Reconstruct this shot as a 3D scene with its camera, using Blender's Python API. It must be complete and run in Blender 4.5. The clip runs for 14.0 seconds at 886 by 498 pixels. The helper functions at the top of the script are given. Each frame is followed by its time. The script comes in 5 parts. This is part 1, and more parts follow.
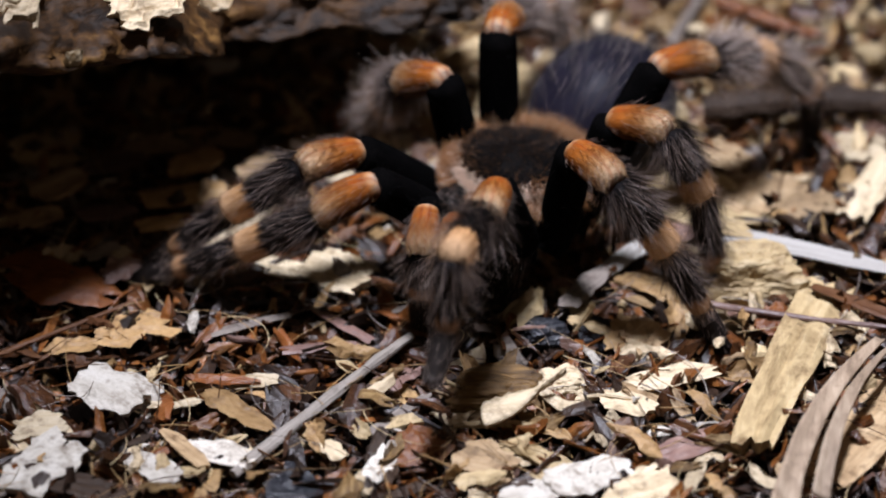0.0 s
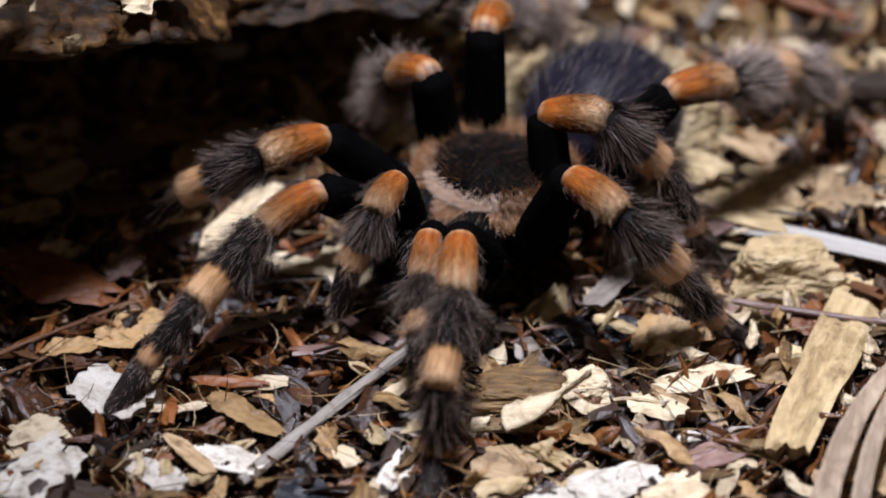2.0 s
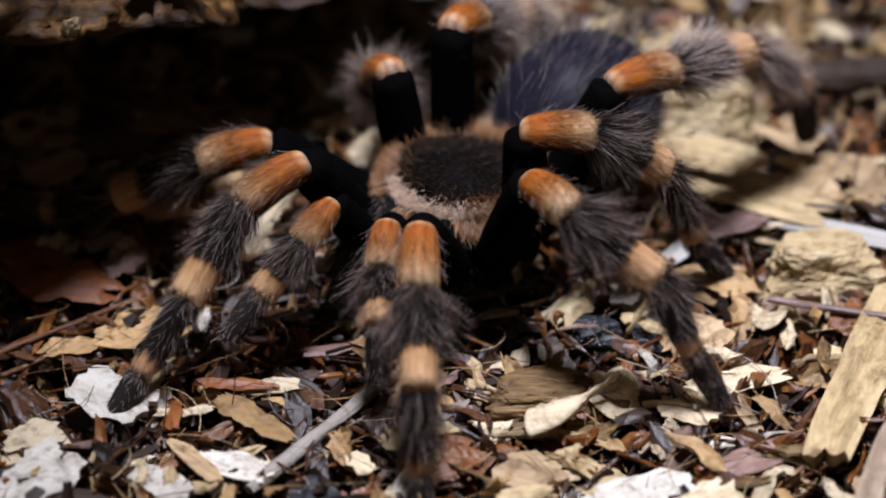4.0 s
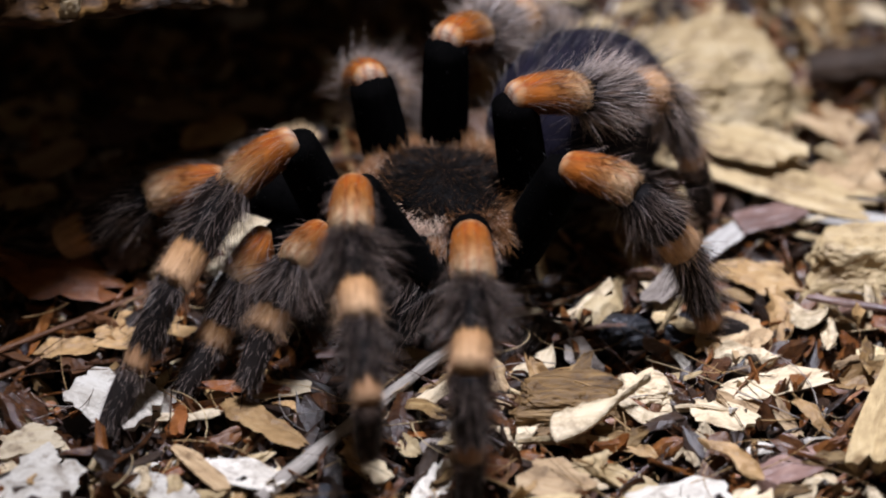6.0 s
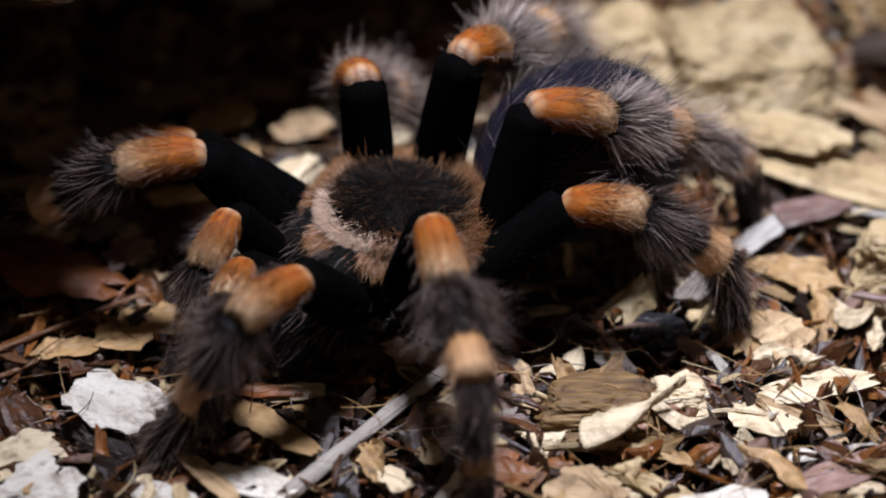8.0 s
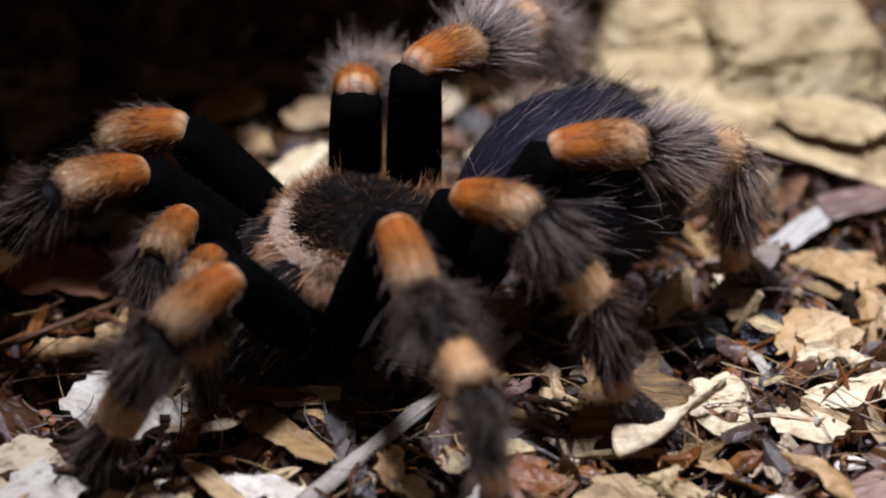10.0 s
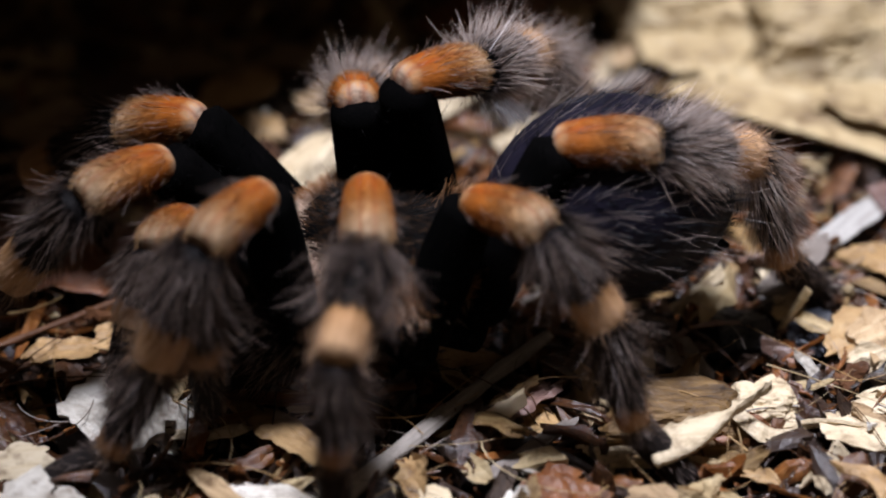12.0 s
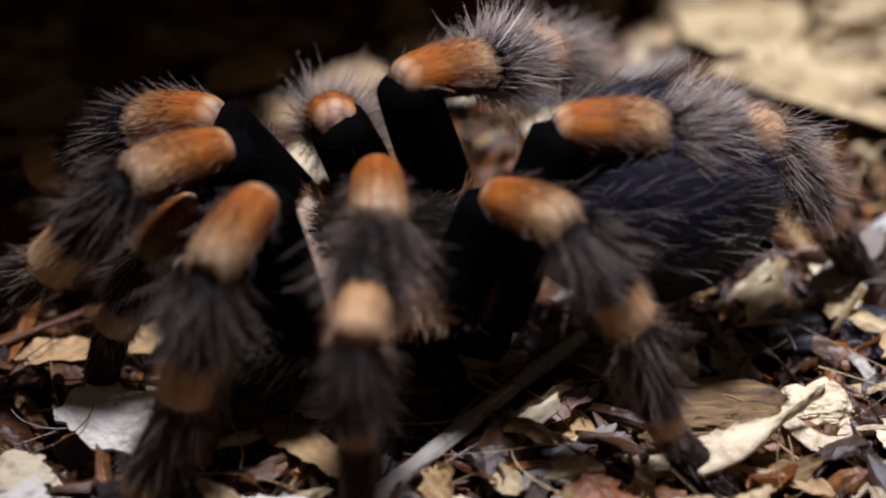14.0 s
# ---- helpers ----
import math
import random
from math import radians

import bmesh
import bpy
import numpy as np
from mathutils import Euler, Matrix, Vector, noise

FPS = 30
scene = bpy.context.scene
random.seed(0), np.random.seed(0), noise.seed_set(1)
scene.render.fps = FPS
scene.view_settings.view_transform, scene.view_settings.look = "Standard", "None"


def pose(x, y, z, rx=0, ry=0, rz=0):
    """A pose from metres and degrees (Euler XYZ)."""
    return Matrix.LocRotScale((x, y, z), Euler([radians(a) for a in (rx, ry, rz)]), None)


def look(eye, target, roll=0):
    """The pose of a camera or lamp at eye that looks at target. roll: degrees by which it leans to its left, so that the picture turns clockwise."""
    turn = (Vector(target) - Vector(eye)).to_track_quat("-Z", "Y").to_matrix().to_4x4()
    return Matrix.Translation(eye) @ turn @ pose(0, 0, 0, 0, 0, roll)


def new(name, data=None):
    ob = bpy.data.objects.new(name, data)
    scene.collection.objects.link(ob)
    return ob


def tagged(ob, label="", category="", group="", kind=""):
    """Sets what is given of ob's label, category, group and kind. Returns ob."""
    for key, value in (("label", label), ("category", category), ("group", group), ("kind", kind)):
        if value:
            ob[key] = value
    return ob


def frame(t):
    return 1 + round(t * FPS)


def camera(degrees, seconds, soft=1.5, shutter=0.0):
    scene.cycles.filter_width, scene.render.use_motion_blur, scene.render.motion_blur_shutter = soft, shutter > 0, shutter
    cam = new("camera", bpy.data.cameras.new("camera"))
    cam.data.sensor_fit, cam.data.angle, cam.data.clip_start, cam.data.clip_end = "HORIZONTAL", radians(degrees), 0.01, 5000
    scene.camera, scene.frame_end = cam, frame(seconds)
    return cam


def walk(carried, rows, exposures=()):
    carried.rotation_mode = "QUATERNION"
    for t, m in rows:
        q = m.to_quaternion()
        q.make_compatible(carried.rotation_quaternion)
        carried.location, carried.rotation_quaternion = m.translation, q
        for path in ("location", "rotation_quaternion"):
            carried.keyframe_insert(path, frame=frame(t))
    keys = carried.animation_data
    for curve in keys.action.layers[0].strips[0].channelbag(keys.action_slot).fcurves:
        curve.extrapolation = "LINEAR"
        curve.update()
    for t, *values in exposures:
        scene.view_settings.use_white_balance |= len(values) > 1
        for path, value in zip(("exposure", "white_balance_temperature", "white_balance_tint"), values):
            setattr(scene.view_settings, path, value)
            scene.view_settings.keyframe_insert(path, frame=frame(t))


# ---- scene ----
# camera: a slow, steady approach along one line, always facing the same way
PX = 8.5e-5                      # metres that one unit of the plan is worth
TILT = radians(35)
FAR = 2.0
RIGHT = Vector((1, 0, 0))
UP = Vector((0, math.sin(TILT), math.cos(TILT)))
AHEAD = Vector((0, math.cos(TILT), -math.sin(TILT)))
EYE = -FAR * AHEAD
COURSE = (165 - 784) * PX * RIGHT + (441 - 596) * PX * UP + FAR * AHEAD
cam = camera(math.degrees(2 * math.atan(784 * PX / FAR)), 14.0, soft=2.0, shutter=0.5)
walk(cam, [(t, look(EYE + 0.0248 * t * COURSE, EYE + 0.0248 * t * COURSE + AHEAD)) for t in (0, 0.5, 1, 2, 3, 4, 5, 6, 7, 8, 9, 10, 11, 12, 13, 13.5, 14.0)])
cam.data.dof.use_dof = True
cam.data.dof.aperture_fstop = 12.5

# light: one spot lamp over the enclosure, behind and to the side, and a dim room
world = bpy.data.worlds.new("room")
scene.world = world
world.use_nodes = True
world.node_tree.nodes["Background"].inputs[0].default_value = (1.0, 0.76, 0.58, 1)
world.node_tree.nodes["Background"].inputs[1].default_value = 0.085
lamp_data = bpy.data.lights.new("enclosure_spot", "SPOT")
lamp_data.energy, lamp_data.color, lamp_data.shadow_soft_size = 49.0, (0.94, 0.975, 1.16), 0.060
lamp_data.spot_size, lamp_data.spot_blend = radians(27), 1.0
lamp = new("enclosure_spot", lamp_data)
lamp.matrix_world = look((0.010, 0.002, 0.720), (0.032, -0.014, 0))
scene.view_settings.exposure = 0.0


# ---- materials ----
def material(name, colours, rough=0.7, scale=900, stretch=(1, 1, 1), bump=0.3, spec=0.3, vary=0.25, coords="Object", island=False, sheen=0.0, contrast=(0.25, 0.75), stain=0.0, root=None, thin=0.0):
    """A material whose colour runs through the given ones by noise at two scales."""
    m = bpy.data.materials.new(name)
    m.use_nodes = True
    n, link = m.node_tree.nodes, m.node_tree.links
    p = n["Principled BSDF"]
    tc = n.new("ShaderNodeTexCoord")
    mp = n.new("ShaderNodeMapping")
    mp.inputs["Scale"].default_value = stretch
    link.new(tc.outputs[coords], mp.inputs["Vector"])
    if island:
        who = n.new("ShaderNodeNewGeometry").outputs["Random Per Island"]
    else:
        who = n.new("ShaderNodeObjectInfo").outputs["Random"]
    shift = n.new("ShaderNodeMath")
    shift.operation = "MULTIPLY"
    shift.inputs[1].default_value = 37.0
    link.new(who, shift.inputs[0])
    a = n.new("ShaderNodeTexNoise")
    a.noise_dimensions = "4D"
    a.inputs["Scale"].default_value, a.inputs["Detail"].default_value, a.inputs["Roughness"].default_value = scale, 6, 0.65
    link.new(mp.outputs[0], a.inputs["Vector"])
    link.new(shift.outputs[0], a.inputs["W"])
    b = n.new("ShaderNodeTexNoise")
    b.noise_dimensions = "4D"
    b.inputs["Scale"].default_value, b.inputs["Detail"].default_value = scale * 0.22, 3
    link.new(mp.outputs[0], b.inputs["Vector"])
    link.new(shift.outputs[0], b.inputs["W"])
    mix = n.new("ShaderNodeMath")
    mix.operation = "MULTIPLY_ADD"
    link.new(a.outputs[0], mix.inputs[0])
    mix.inputs[1].default_value = 0.55
    half = n.new("ShaderNodeMath")
    half.operation = "MULTIPLY"
    link.new(b.outputs[0], half.inputs[0])
    half.inputs[1].default_value = 0.45
    link.new(half.outputs[0], mix.inputs[2])
    ramp = n.new("ShaderNodeValToRGB")
    link.new(mix.outputs[0], ramp.inputs[0])
    while len(ramp.color_ramp.elements) < len(colours):
        ramp.color_ramp.elements.new(0.5)
    for i, c in enumerate(colours):
        e = ramp.color_ramp.elements[i]
        e.position = contrast[0] + (contrast[1] - contrast[0]) * i / max(1, len(colours) - 1)
        e.color = (*c, 1)
    hsv = n.new("ShaderNodeHueSaturation")
    link.new(ramp.outputs[0], hsv.inputs["Color"])
    val = n.new("ShaderNodeMapRange")
    val.inputs["To Min"].default_value, val.inputs["To Max"].default_value = 1 - vary, 1 + vary
    link.new(who, val.inputs["Value"])
    link.new(val.outputs[0], hsv.inputs["Value"])
    colour = hsv.outputs[0]
    if stain:
        # damp, dirty blotches and dark pores with a shape of their own
        c = n.new("ShaderNodeTexNoise")
        c.noise_dimensions = "4D"
        c.inputs["Scale"].default_value, c.inputs["Detail"].default_value, c.inputs["Roughness"].default_value = scale * 0.30, 8, 0.72
        link.new(tc.outputs[coords], c.inputs["Vector"])
        link.new(shift.outputs[0], c.inputs["W"])
        mask = n.new("ShaderNodeMapRange")
        mask.inputs["From Min"].default_value, mask.inputs["From Max"].default_value = 0.50, 0.66
        mask.inputs["To Min"].default_value, mask.inputs["To Max"].default_value = 0.0, stain
        link.new(c.outputs[0], mask.inputs["Value"])
        dirt = n.new("ShaderNodeMix")
        dirt.data_type, dirt.blend_type = "RGBA", "MULTIPLY"
        link.new(mask.outputs[0], dirt.inputs[0])
        link.new(colour, dirt.inputs[6])
        dirt.inputs[7].default_value = (0.22, 0.15, 0.10, 1)
        colour = dirt.outputs[2]
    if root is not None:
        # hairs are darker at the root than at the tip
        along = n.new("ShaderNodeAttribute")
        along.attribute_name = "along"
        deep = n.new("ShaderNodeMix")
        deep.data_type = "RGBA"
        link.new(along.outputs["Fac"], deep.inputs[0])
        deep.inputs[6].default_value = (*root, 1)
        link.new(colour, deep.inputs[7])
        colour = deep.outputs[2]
    if thin:
        # light shines through
        glow, both = n.new("ShaderNodeBsdfTranslucent"), n.new("ShaderNodeMixShader")
        link.new(colour, glow.inputs["Color"])
        both.inputs[0].default_value = thin
        link.new(p.outputs[0], both.inputs[1])
        link.new(glow.outputs[0], both.inputs[2])
        link.new(both.outputs[0], n["Material Output"].inputs["Surface"])
    link.new(colour, p.inputs["Base Color"])
    p.inputs["Roughness"].default_value = rough
    p.inputs["Specular IOR Level"].default_value = spec
    p.inputs["Sheen Weight"].default_value = sheen
    if bump:
        bp = n.new("ShaderNodeBump")
        bp.inputs["Strength"].default_value, bp.inputs["Distance"].default_value = bump, 0.0006
        link.new(a.outputs[0], bp.inputs["Height"])
        link.new(bp.outputs[0], p.inputs["Normal"])
    return m


def banded(name, stops, axis="X", rough=0.6, streak=0.16, grain=260, sheen=0.0, lines=False):
    """A hairy cuticle whose colour changes along a limb, in streaks; stops: place from 0 to 1 and colour."""
    m = bpy.data.materials.new(name)
    m.use_nodes = True
    n, link = m.node_tree.nodes, m.node_tree.links
    p = n["Principled BSDF"]
    tc = n.new("ShaderNodeTexCoord")
    sep = n.new("ShaderNodeSeparateXYZ")
    link.new(tc.outputs["Generated"], sep.inputs[0])
    mp = n.new("ShaderNodeMapping")
    mp.inputs["Scale"].default_value = (0.18, 1, 1)
    link.new(tc.outputs["Object"], mp.inputs["Vector"])
    ns = n.new("ShaderNodeTexNoise")
    ns.inputs["Scale"].default_value, ns.inputs["Detail"].default_value = grain * 5, 5
    link.new(mp.outputs[0], ns.inputs["Vector"])
    add = n.new("ShaderNodeMath")
    add.operation = "MULTIPLY_ADD"
    link.new(ns.outputs[0], add.inputs[0])
    add.inputs[1].default_value = streak * 2
    link.new(sep.outputs[axis], add.inputs[2])
    sub = n.new("ShaderNodeMath")
    sub.operation = "SUBTRACT"
    link.new(add.outputs[0], sub.inputs[0])
    sub.inputs[1].default_value = streak
    ramp = n.new("ShaderNodeValToRGB")
    link.new(sub.outputs[0], ramp.inputs[0])
    while len(ramp.color_ramp.elements) < len(stops):
        ramp.color_ramp.elements.new(0.5)
    for i, (at_, c) in enumerate(stops):
        ramp.color_ramp.elements[i].position = at_
        ramp.color_ramp.elements[i].color = (*c, 1)
    hsv = n.new("ShaderNodeHueSaturation")
    val = n.new("ShaderNodeMapRange")
    val.inputs["To Min"].default_value, val.inputs["To Max"].default_value = 0.45, 1.45
    link.new(ns.outputs[0], val.inputs["Value"])
    link.new(val.outputs[0], hsv.inputs["Value"])
    link.new(ramp.outputs[0], hsv.inputs["Color"])
    colour = hsv.outputs[0]
    if lines:
        # two bare, broken reddish stripes along the joint, and a darker underside
        wave = n.new("ShaderNodeMath")
        wave.operation = "MULTIPLY_ADD"
        link.new(ns.outputs[0], wave.inputs[0])
        wave.inputs[1].default_value = 0.09
        link.new(sep.outputs["Y"], wave.inputs[2])
        steps = wave.outputs[0]
        for op, value in (("SUBTRACT", 0.545), ("ABSOLUTE", 0.0), ("SUBTRACT", 0.14), ("ABSOLUTE", 0.0)):
            q = n.new("ShaderNodeMath")
            q.operation = op
            link.new(steps, q.inputs[0])
            q.inputs[1].default_value = value
            steps = q.outputs[0]
        near = n.new("ShaderNodeMapRange")
        near.inputs["From Min"].default_value, near.inputs["From Max"].default_value = 0.0, 0.10
        near.inputs["To Min"].default_value, near.inputs["To Max"].default_value = 0.55, 0.0
        link.new(steps, near.inputs["Value"])
        under = n.new("ShaderNodeMath")
        under.operation = "MULTIPLY_ADD"
        link.new(ns.outputs[0], under.inputs[0])
        under.inputs[1].default_value = 0.30
        link.new(sep.outputs["Z"], under.inputs[2])
        low = n.new("ShaderNodeMapRange")
        low.inputs["From Min"].default_value, low.inputs["From Max"].default_value = 0.50, 0.92
        low.inputs["To Min"].default_value, low.inputs["To Max"].default_value = 0.92, 0.0
        link.new(under.outputs[0], low.inputs["Value"])
        for mask, tint in ((near, (0.55, 0.20, 0.09, 1)), (low, (0.10, 0.06, 0.065, 1))):
            dark = n.new("ShaderNodeMix")
            dark.data_type, dark.blend_type = "RGBA", "MULTIPLY"
            link.new(mask.outputs[0], dark.inputs[0])
            link.new(colour, dark.inputs[6])
            dark.inputs[7].default_value = tint
            colour = dark.outputs[2]
    link.new(colour, p.inputs["Base Color"])
    p.inputs["Roughness"].default_value = rough
    p.inputs["Specular IOR Level"].default_value = 0.06
    p.inputs["Sheen Weight"].default_value = sheen
    bp = n.new("ShaderNodeBump")
    bp.inputs["Strength"].default_value, bp.inputs["Distance"].default_value = 0.5, 0.0003
    link.new(ns.outputs[0], bp.inputs["Height"])
    link.new(bp.outputs[0], p.inputs["Normal"])
    return m


GRAIN = (0.12, 1.0, 1.0)
CREAM = material("cream_wood", [(0.22, 0.14, 0.065), (0.54, 0.43, 0.275), (0.72, 0.62, 0.46)], 0.5, 1500, GRAIN, 0.8, stain=0.75)
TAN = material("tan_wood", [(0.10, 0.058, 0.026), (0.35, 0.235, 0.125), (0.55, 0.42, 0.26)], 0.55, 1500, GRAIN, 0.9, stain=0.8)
RUSSET = material("russet_wood", [(0.018, 0.008, 0.003), (0.15, 0.085, 0.030), (0.42, 0.29, 0.13)], 0.5, 1100, (0.08, 1, 1), 1.0, contrast=(0.32, 0.68), stain=0.85)
BROWN = material("brown_bark", [(0.022, 0.009, 0.004), (0.085, 0.035, 0.015), (0.18, 0.085, 0.035)], 0.42, 1200, (0.3, 1, 1), 0.5)
DARK = material("dark_bark", [(0.012, 0.008, 0.006), (0.04, 0.024, 0.015), (0.09, 0.055, 0.035)], 0.6, 1200, (0.4, 1, 1), 0.6, 0.2)
GREY = material("weathered_wood", [(0.07, 0.055, 0.045), (0.26, 0.215, 0.18), (0.46, 0.40, 0.35)], 0.55, 1900, (0.06, 1, 1), 0.8, stain=0.5)
YELLOW = material("yellow_wood", [(0.12, 0.066, 0.024), (0.45, 0.33, 0.17), (0.67, 0.56, 0.37)], 0.5, 700, (0.3, 1, 1), 1.0, stain=0.8)
STRAW = material("straw", [(0.10, 0.065, 0.04), (0.30, 0.22, 0.15), (0.50, 0.40, 0.29)], 0.5, 1400, (1, 0.10, 1), 0.7, stain=0.4)
STICK = material("stick_wood", [(0.12, 0.10, 0.08), (0.33, 0.285, 0.24), (0.54, 0.48, 0.42)], 0.55, 2200, (0.04, 1, 1), 0.7, stain=0.4)
WHITE = material("bleached_chip", [(0.24, 0.19, 0.14), (0.56, 0.51, 0.43), (0.76, 0.72, 0.65)], 0.55, 1300, (0.5, 1, 1), 0.9, stain=0.85)
BLEACHED = material("bleached_strip", [(0.16, 0.14, 0.12), (0.42, 0.39, 0.35), (0.68, 0.65, 0.60)], 0.55, 2200, (0.04, 1, 1), 0.7)
LEAF = material("dead_leaf", [(0.06, 0.016, 0.005), (0.17, 0.055, 0.014), (0.30, 0.115, 0.034)], 0.36, 1000, (0.6, 1, 1), 0.6, 0.45, stain=0.6)
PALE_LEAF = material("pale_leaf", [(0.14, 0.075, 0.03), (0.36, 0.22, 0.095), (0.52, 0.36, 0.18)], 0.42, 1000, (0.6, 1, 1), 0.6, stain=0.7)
MAUVE = material("mauve_bark", [(0.055, 0.030, 0.026), (0.15, 0.084, 0.066), (0.30, 0.195, 0.155)], 0.45, 1000, (0.5, 1, 1), 0.4, 0.5)
STONE = material("black_stone", [(0.006, 0.006, 0.008), (0.015, 0.016, 0.02), (0.04, 0.04, 0.046)], 0.3, 800, (1, 1, 1), 0.6, 0.35)
SOIL = material("soil", [(0.003, 0.002, 0.0012), (0.014, 0.007, 0.004), (0.045, 0.022, 0.011)], 0.85, 1800, (1, 1, 1), 1.0, 0.15, 0.0)
LOG_BARK = material("log_bark", [(0.004, 0.0022, 0.001), (0.015, 0.007, 0.0024), (0.062, 0.028, 0.008), (0.19, 0.10, 0.03), (0.56, 0.42, 0.24)], 0.6, 420, (0.30, 1, 1), 1.0, 0.2, 0.0, contrast=(0.36, 0.72), stain=0.5)


# ---- mesh helpers ----
def mesh_of(name, verts, faces, mats, index=None, smooth=False):
    me = bpy.data.meshes.new(name)
    me.from_pydata([tuple(v) for v in verts], [], faces)
    for m in mats:
        me.materials.append(m)
    if index is not None:
        me.polygons.foreach_set("material_index", index)
    if smooth:
        me.polygons.foreach_set("use_smooth", [True] * len(me.polygons))
    me.update()
    return me


def part(name, mesh, parent, label="", m=None):
    ob = new(name, mesh)
    ob.parent = parent
    if m is not None:
        ob.matrix_basis = m
    if label:
        ob["label"] = label
    return ob


def lathe(stations, sides=14, wobble=0.0, rng=None):
    """A tube along x: stations of (x, radius across, radius up, z)."""
    verts, faces = [], []
    for i, (x, ry, rz, z) in enumerate(stations):
        for k in range(sides):
            a = 2 * math.pi * k / sides
            j = 1 + (rng.uniform(-wobble, wobble) if rng else 0)
            verts.append((x, ry * math.cos(a) * j, z + rz * math.sin(a) * j))
    for i in range(len(stations) - 1):
        for k in range(sides):
            a, b = i * sides + k, i * sides + (k + 1) % sides
            faces.append((a, b, b + sides, a + sides))
    faces.append(tuple(range(sides))[::-1])
    faces.append(tuple(range((len(stations) - 1) * sides, len(stations) * sides)))
    return verts, faces


def hairs(roots, ways, lengths, thick, rng, curl=0.25):
    """Tapered, slightly bent hairs: arrays of roots and unit directions."""
    n = len(roots)
    side = np.cross(ways, rng.normal(size=(n, 3)))
    side /= np.linalg.norm(side, axis=1)[:, None] + 1e-9
    other = np.cross(ways, side)
    L = np.asarray(lengths)[:, None]
    bend = (side * rng.uniform(-1, 1, (n, 1)) + other * rng.uniform(-1, 1, (n, 1))) * curl
    mid = roots + ways * L * 0.55 + bend * L * 0.12
    tip = roots + ways * L + bend * L * 0.5
    T = np.broadcast_to(np.asarray(thick), (n,))[:, None]
    verts = np.empty((n, 7, 3))
    for k in range(3):
        a = 2 * math.pi * k / 3
        r = side * math.cos(a) + other * math.sin(a)
        verts[:, k] = roots + r * T
        verts[:, 3 + k] = mid + r * T * 0.7
    verts[:, 6] = tip
    one = [(0, 1, 4, 3), (1, 2, 5, 4), (2, 0, 3, 5), (3, 4, 6), (4, 5, 6), (5, 3, 6)]
    faces = [tuple(7 * i + q for q in f) for i in range(n) for f in one]
    return verts.reshape(-1, 3), faces, 6


def chip_mesh(name, L, W, T, mat, rng, n=7, cols=4, jag=0.16, bend=0.0, taper=0.25, rough=0.25, cup=0.0):
    """A split flake of wood, bark or leaf along x, with torn ends and an uneven, bent face."""
    top, low, faces = chip_data(L, W, T, rng, n, cols, jag, bend, taper, rough, cup)
    return mesh_of(name, np.concatenate([top, low]), faces, [mat])


def chip_data(L, W, T, rng, n, cols, jag, bend, taper, rough, cup):
    s = rng.uniform(0, 900)
    shear, skew, lift = rng.uniform(-0.4, 0.4), rng.uniform(-0.2, 0.2), rng.uniform(-0.5, 0.5)
    ends = rng.uniform(0.5, 1.5, 2)
    top = np.zeros((n, cols, 3))
    low = np.zeros((n, cols, 3))
    for i in range(n):
        x = i / (n - 1) - 0.5
        grow = 1 - taper * ends[int(x > 0)] * (2 * abs(x)) ** 2.4
        sides = [0.5 * W * max(0.12, grow + 2.2 * jag * noise.noise((x * 3.0 + s, q * 7, s)) + jag * noise.noise((x * 9 + s, q * 5, 2))) for q in (0, 1)]
        for j in range(cols):
            y = j / (cols - 1) - 0.5
            yy = (y + 0.5) * (sides[0] + sides[1]) - sides[0] + skew * W * math.sin(2.6 * x)
            torn = 1 + jag * (1.4 * noise.noise((y * 5 + s, 4.4, s)) + 0.8 * noise.noise((y * 13, s, 1.2))) * (2 * abs(x)) ** 3
            xx = x * L * torn + shear * yy * 0.5
            ridge = noise.noise((x * 2.2 + s, y * 6, 3)) + 0.5 * noise.noise((x * 5 + s, y * 15, 9))
            zz = T * rough * 2 * ridge + bend * L * (0.25 - x * x) * 2 + cup * W * (0.25 - y * y) * 2 + lift * 0.10 * L * x * y
            thin = 0.45 + 0.55 * min(1.0, 5 * (0.5 - abs(y)))
            top[i, j] = (xx, yy, zz + 0.25 * T * thin)
            low[i, j] = (xx * 0.97, yy * 0.96, zz - T * thin * (0.75 + 0.3 * noise.noise((x * 4, y * 4, s))))
    o, faces = n * cols, []
    for i in range(n - 1):
        for j in range(cols - 1):
            a = i * cols + j
            faces.append((a, a + cols, a + cols + 1, a + 1))
            faces.append((o + a, o + a + 1, o + a + cols + 1, o + a + cols))
    for i in range(n - 1):
        a = i * cols
        faces.append((a, o + a, o + a + cols, a + cols))
        a += cols - 1
        faces.append((a, a + cols, o + a + cols, o + a))
    for j in range(cols - 1):
        faces.append((j, j + 1, o + j + 1, o + j))
        a = (n - 1) * cols + j
        faces.append((a, o + a, o + a + 1, a + 1))
    return top.reshape(-1, 3), low.reshape(-1, 3), faces


# ---- setting ----
def hill(x, y):
    return 0.0011 * noise.noise((x * 45, y * 45, 0)) + 0.0005 * noise.noise((x * 190, y * 190, 3))


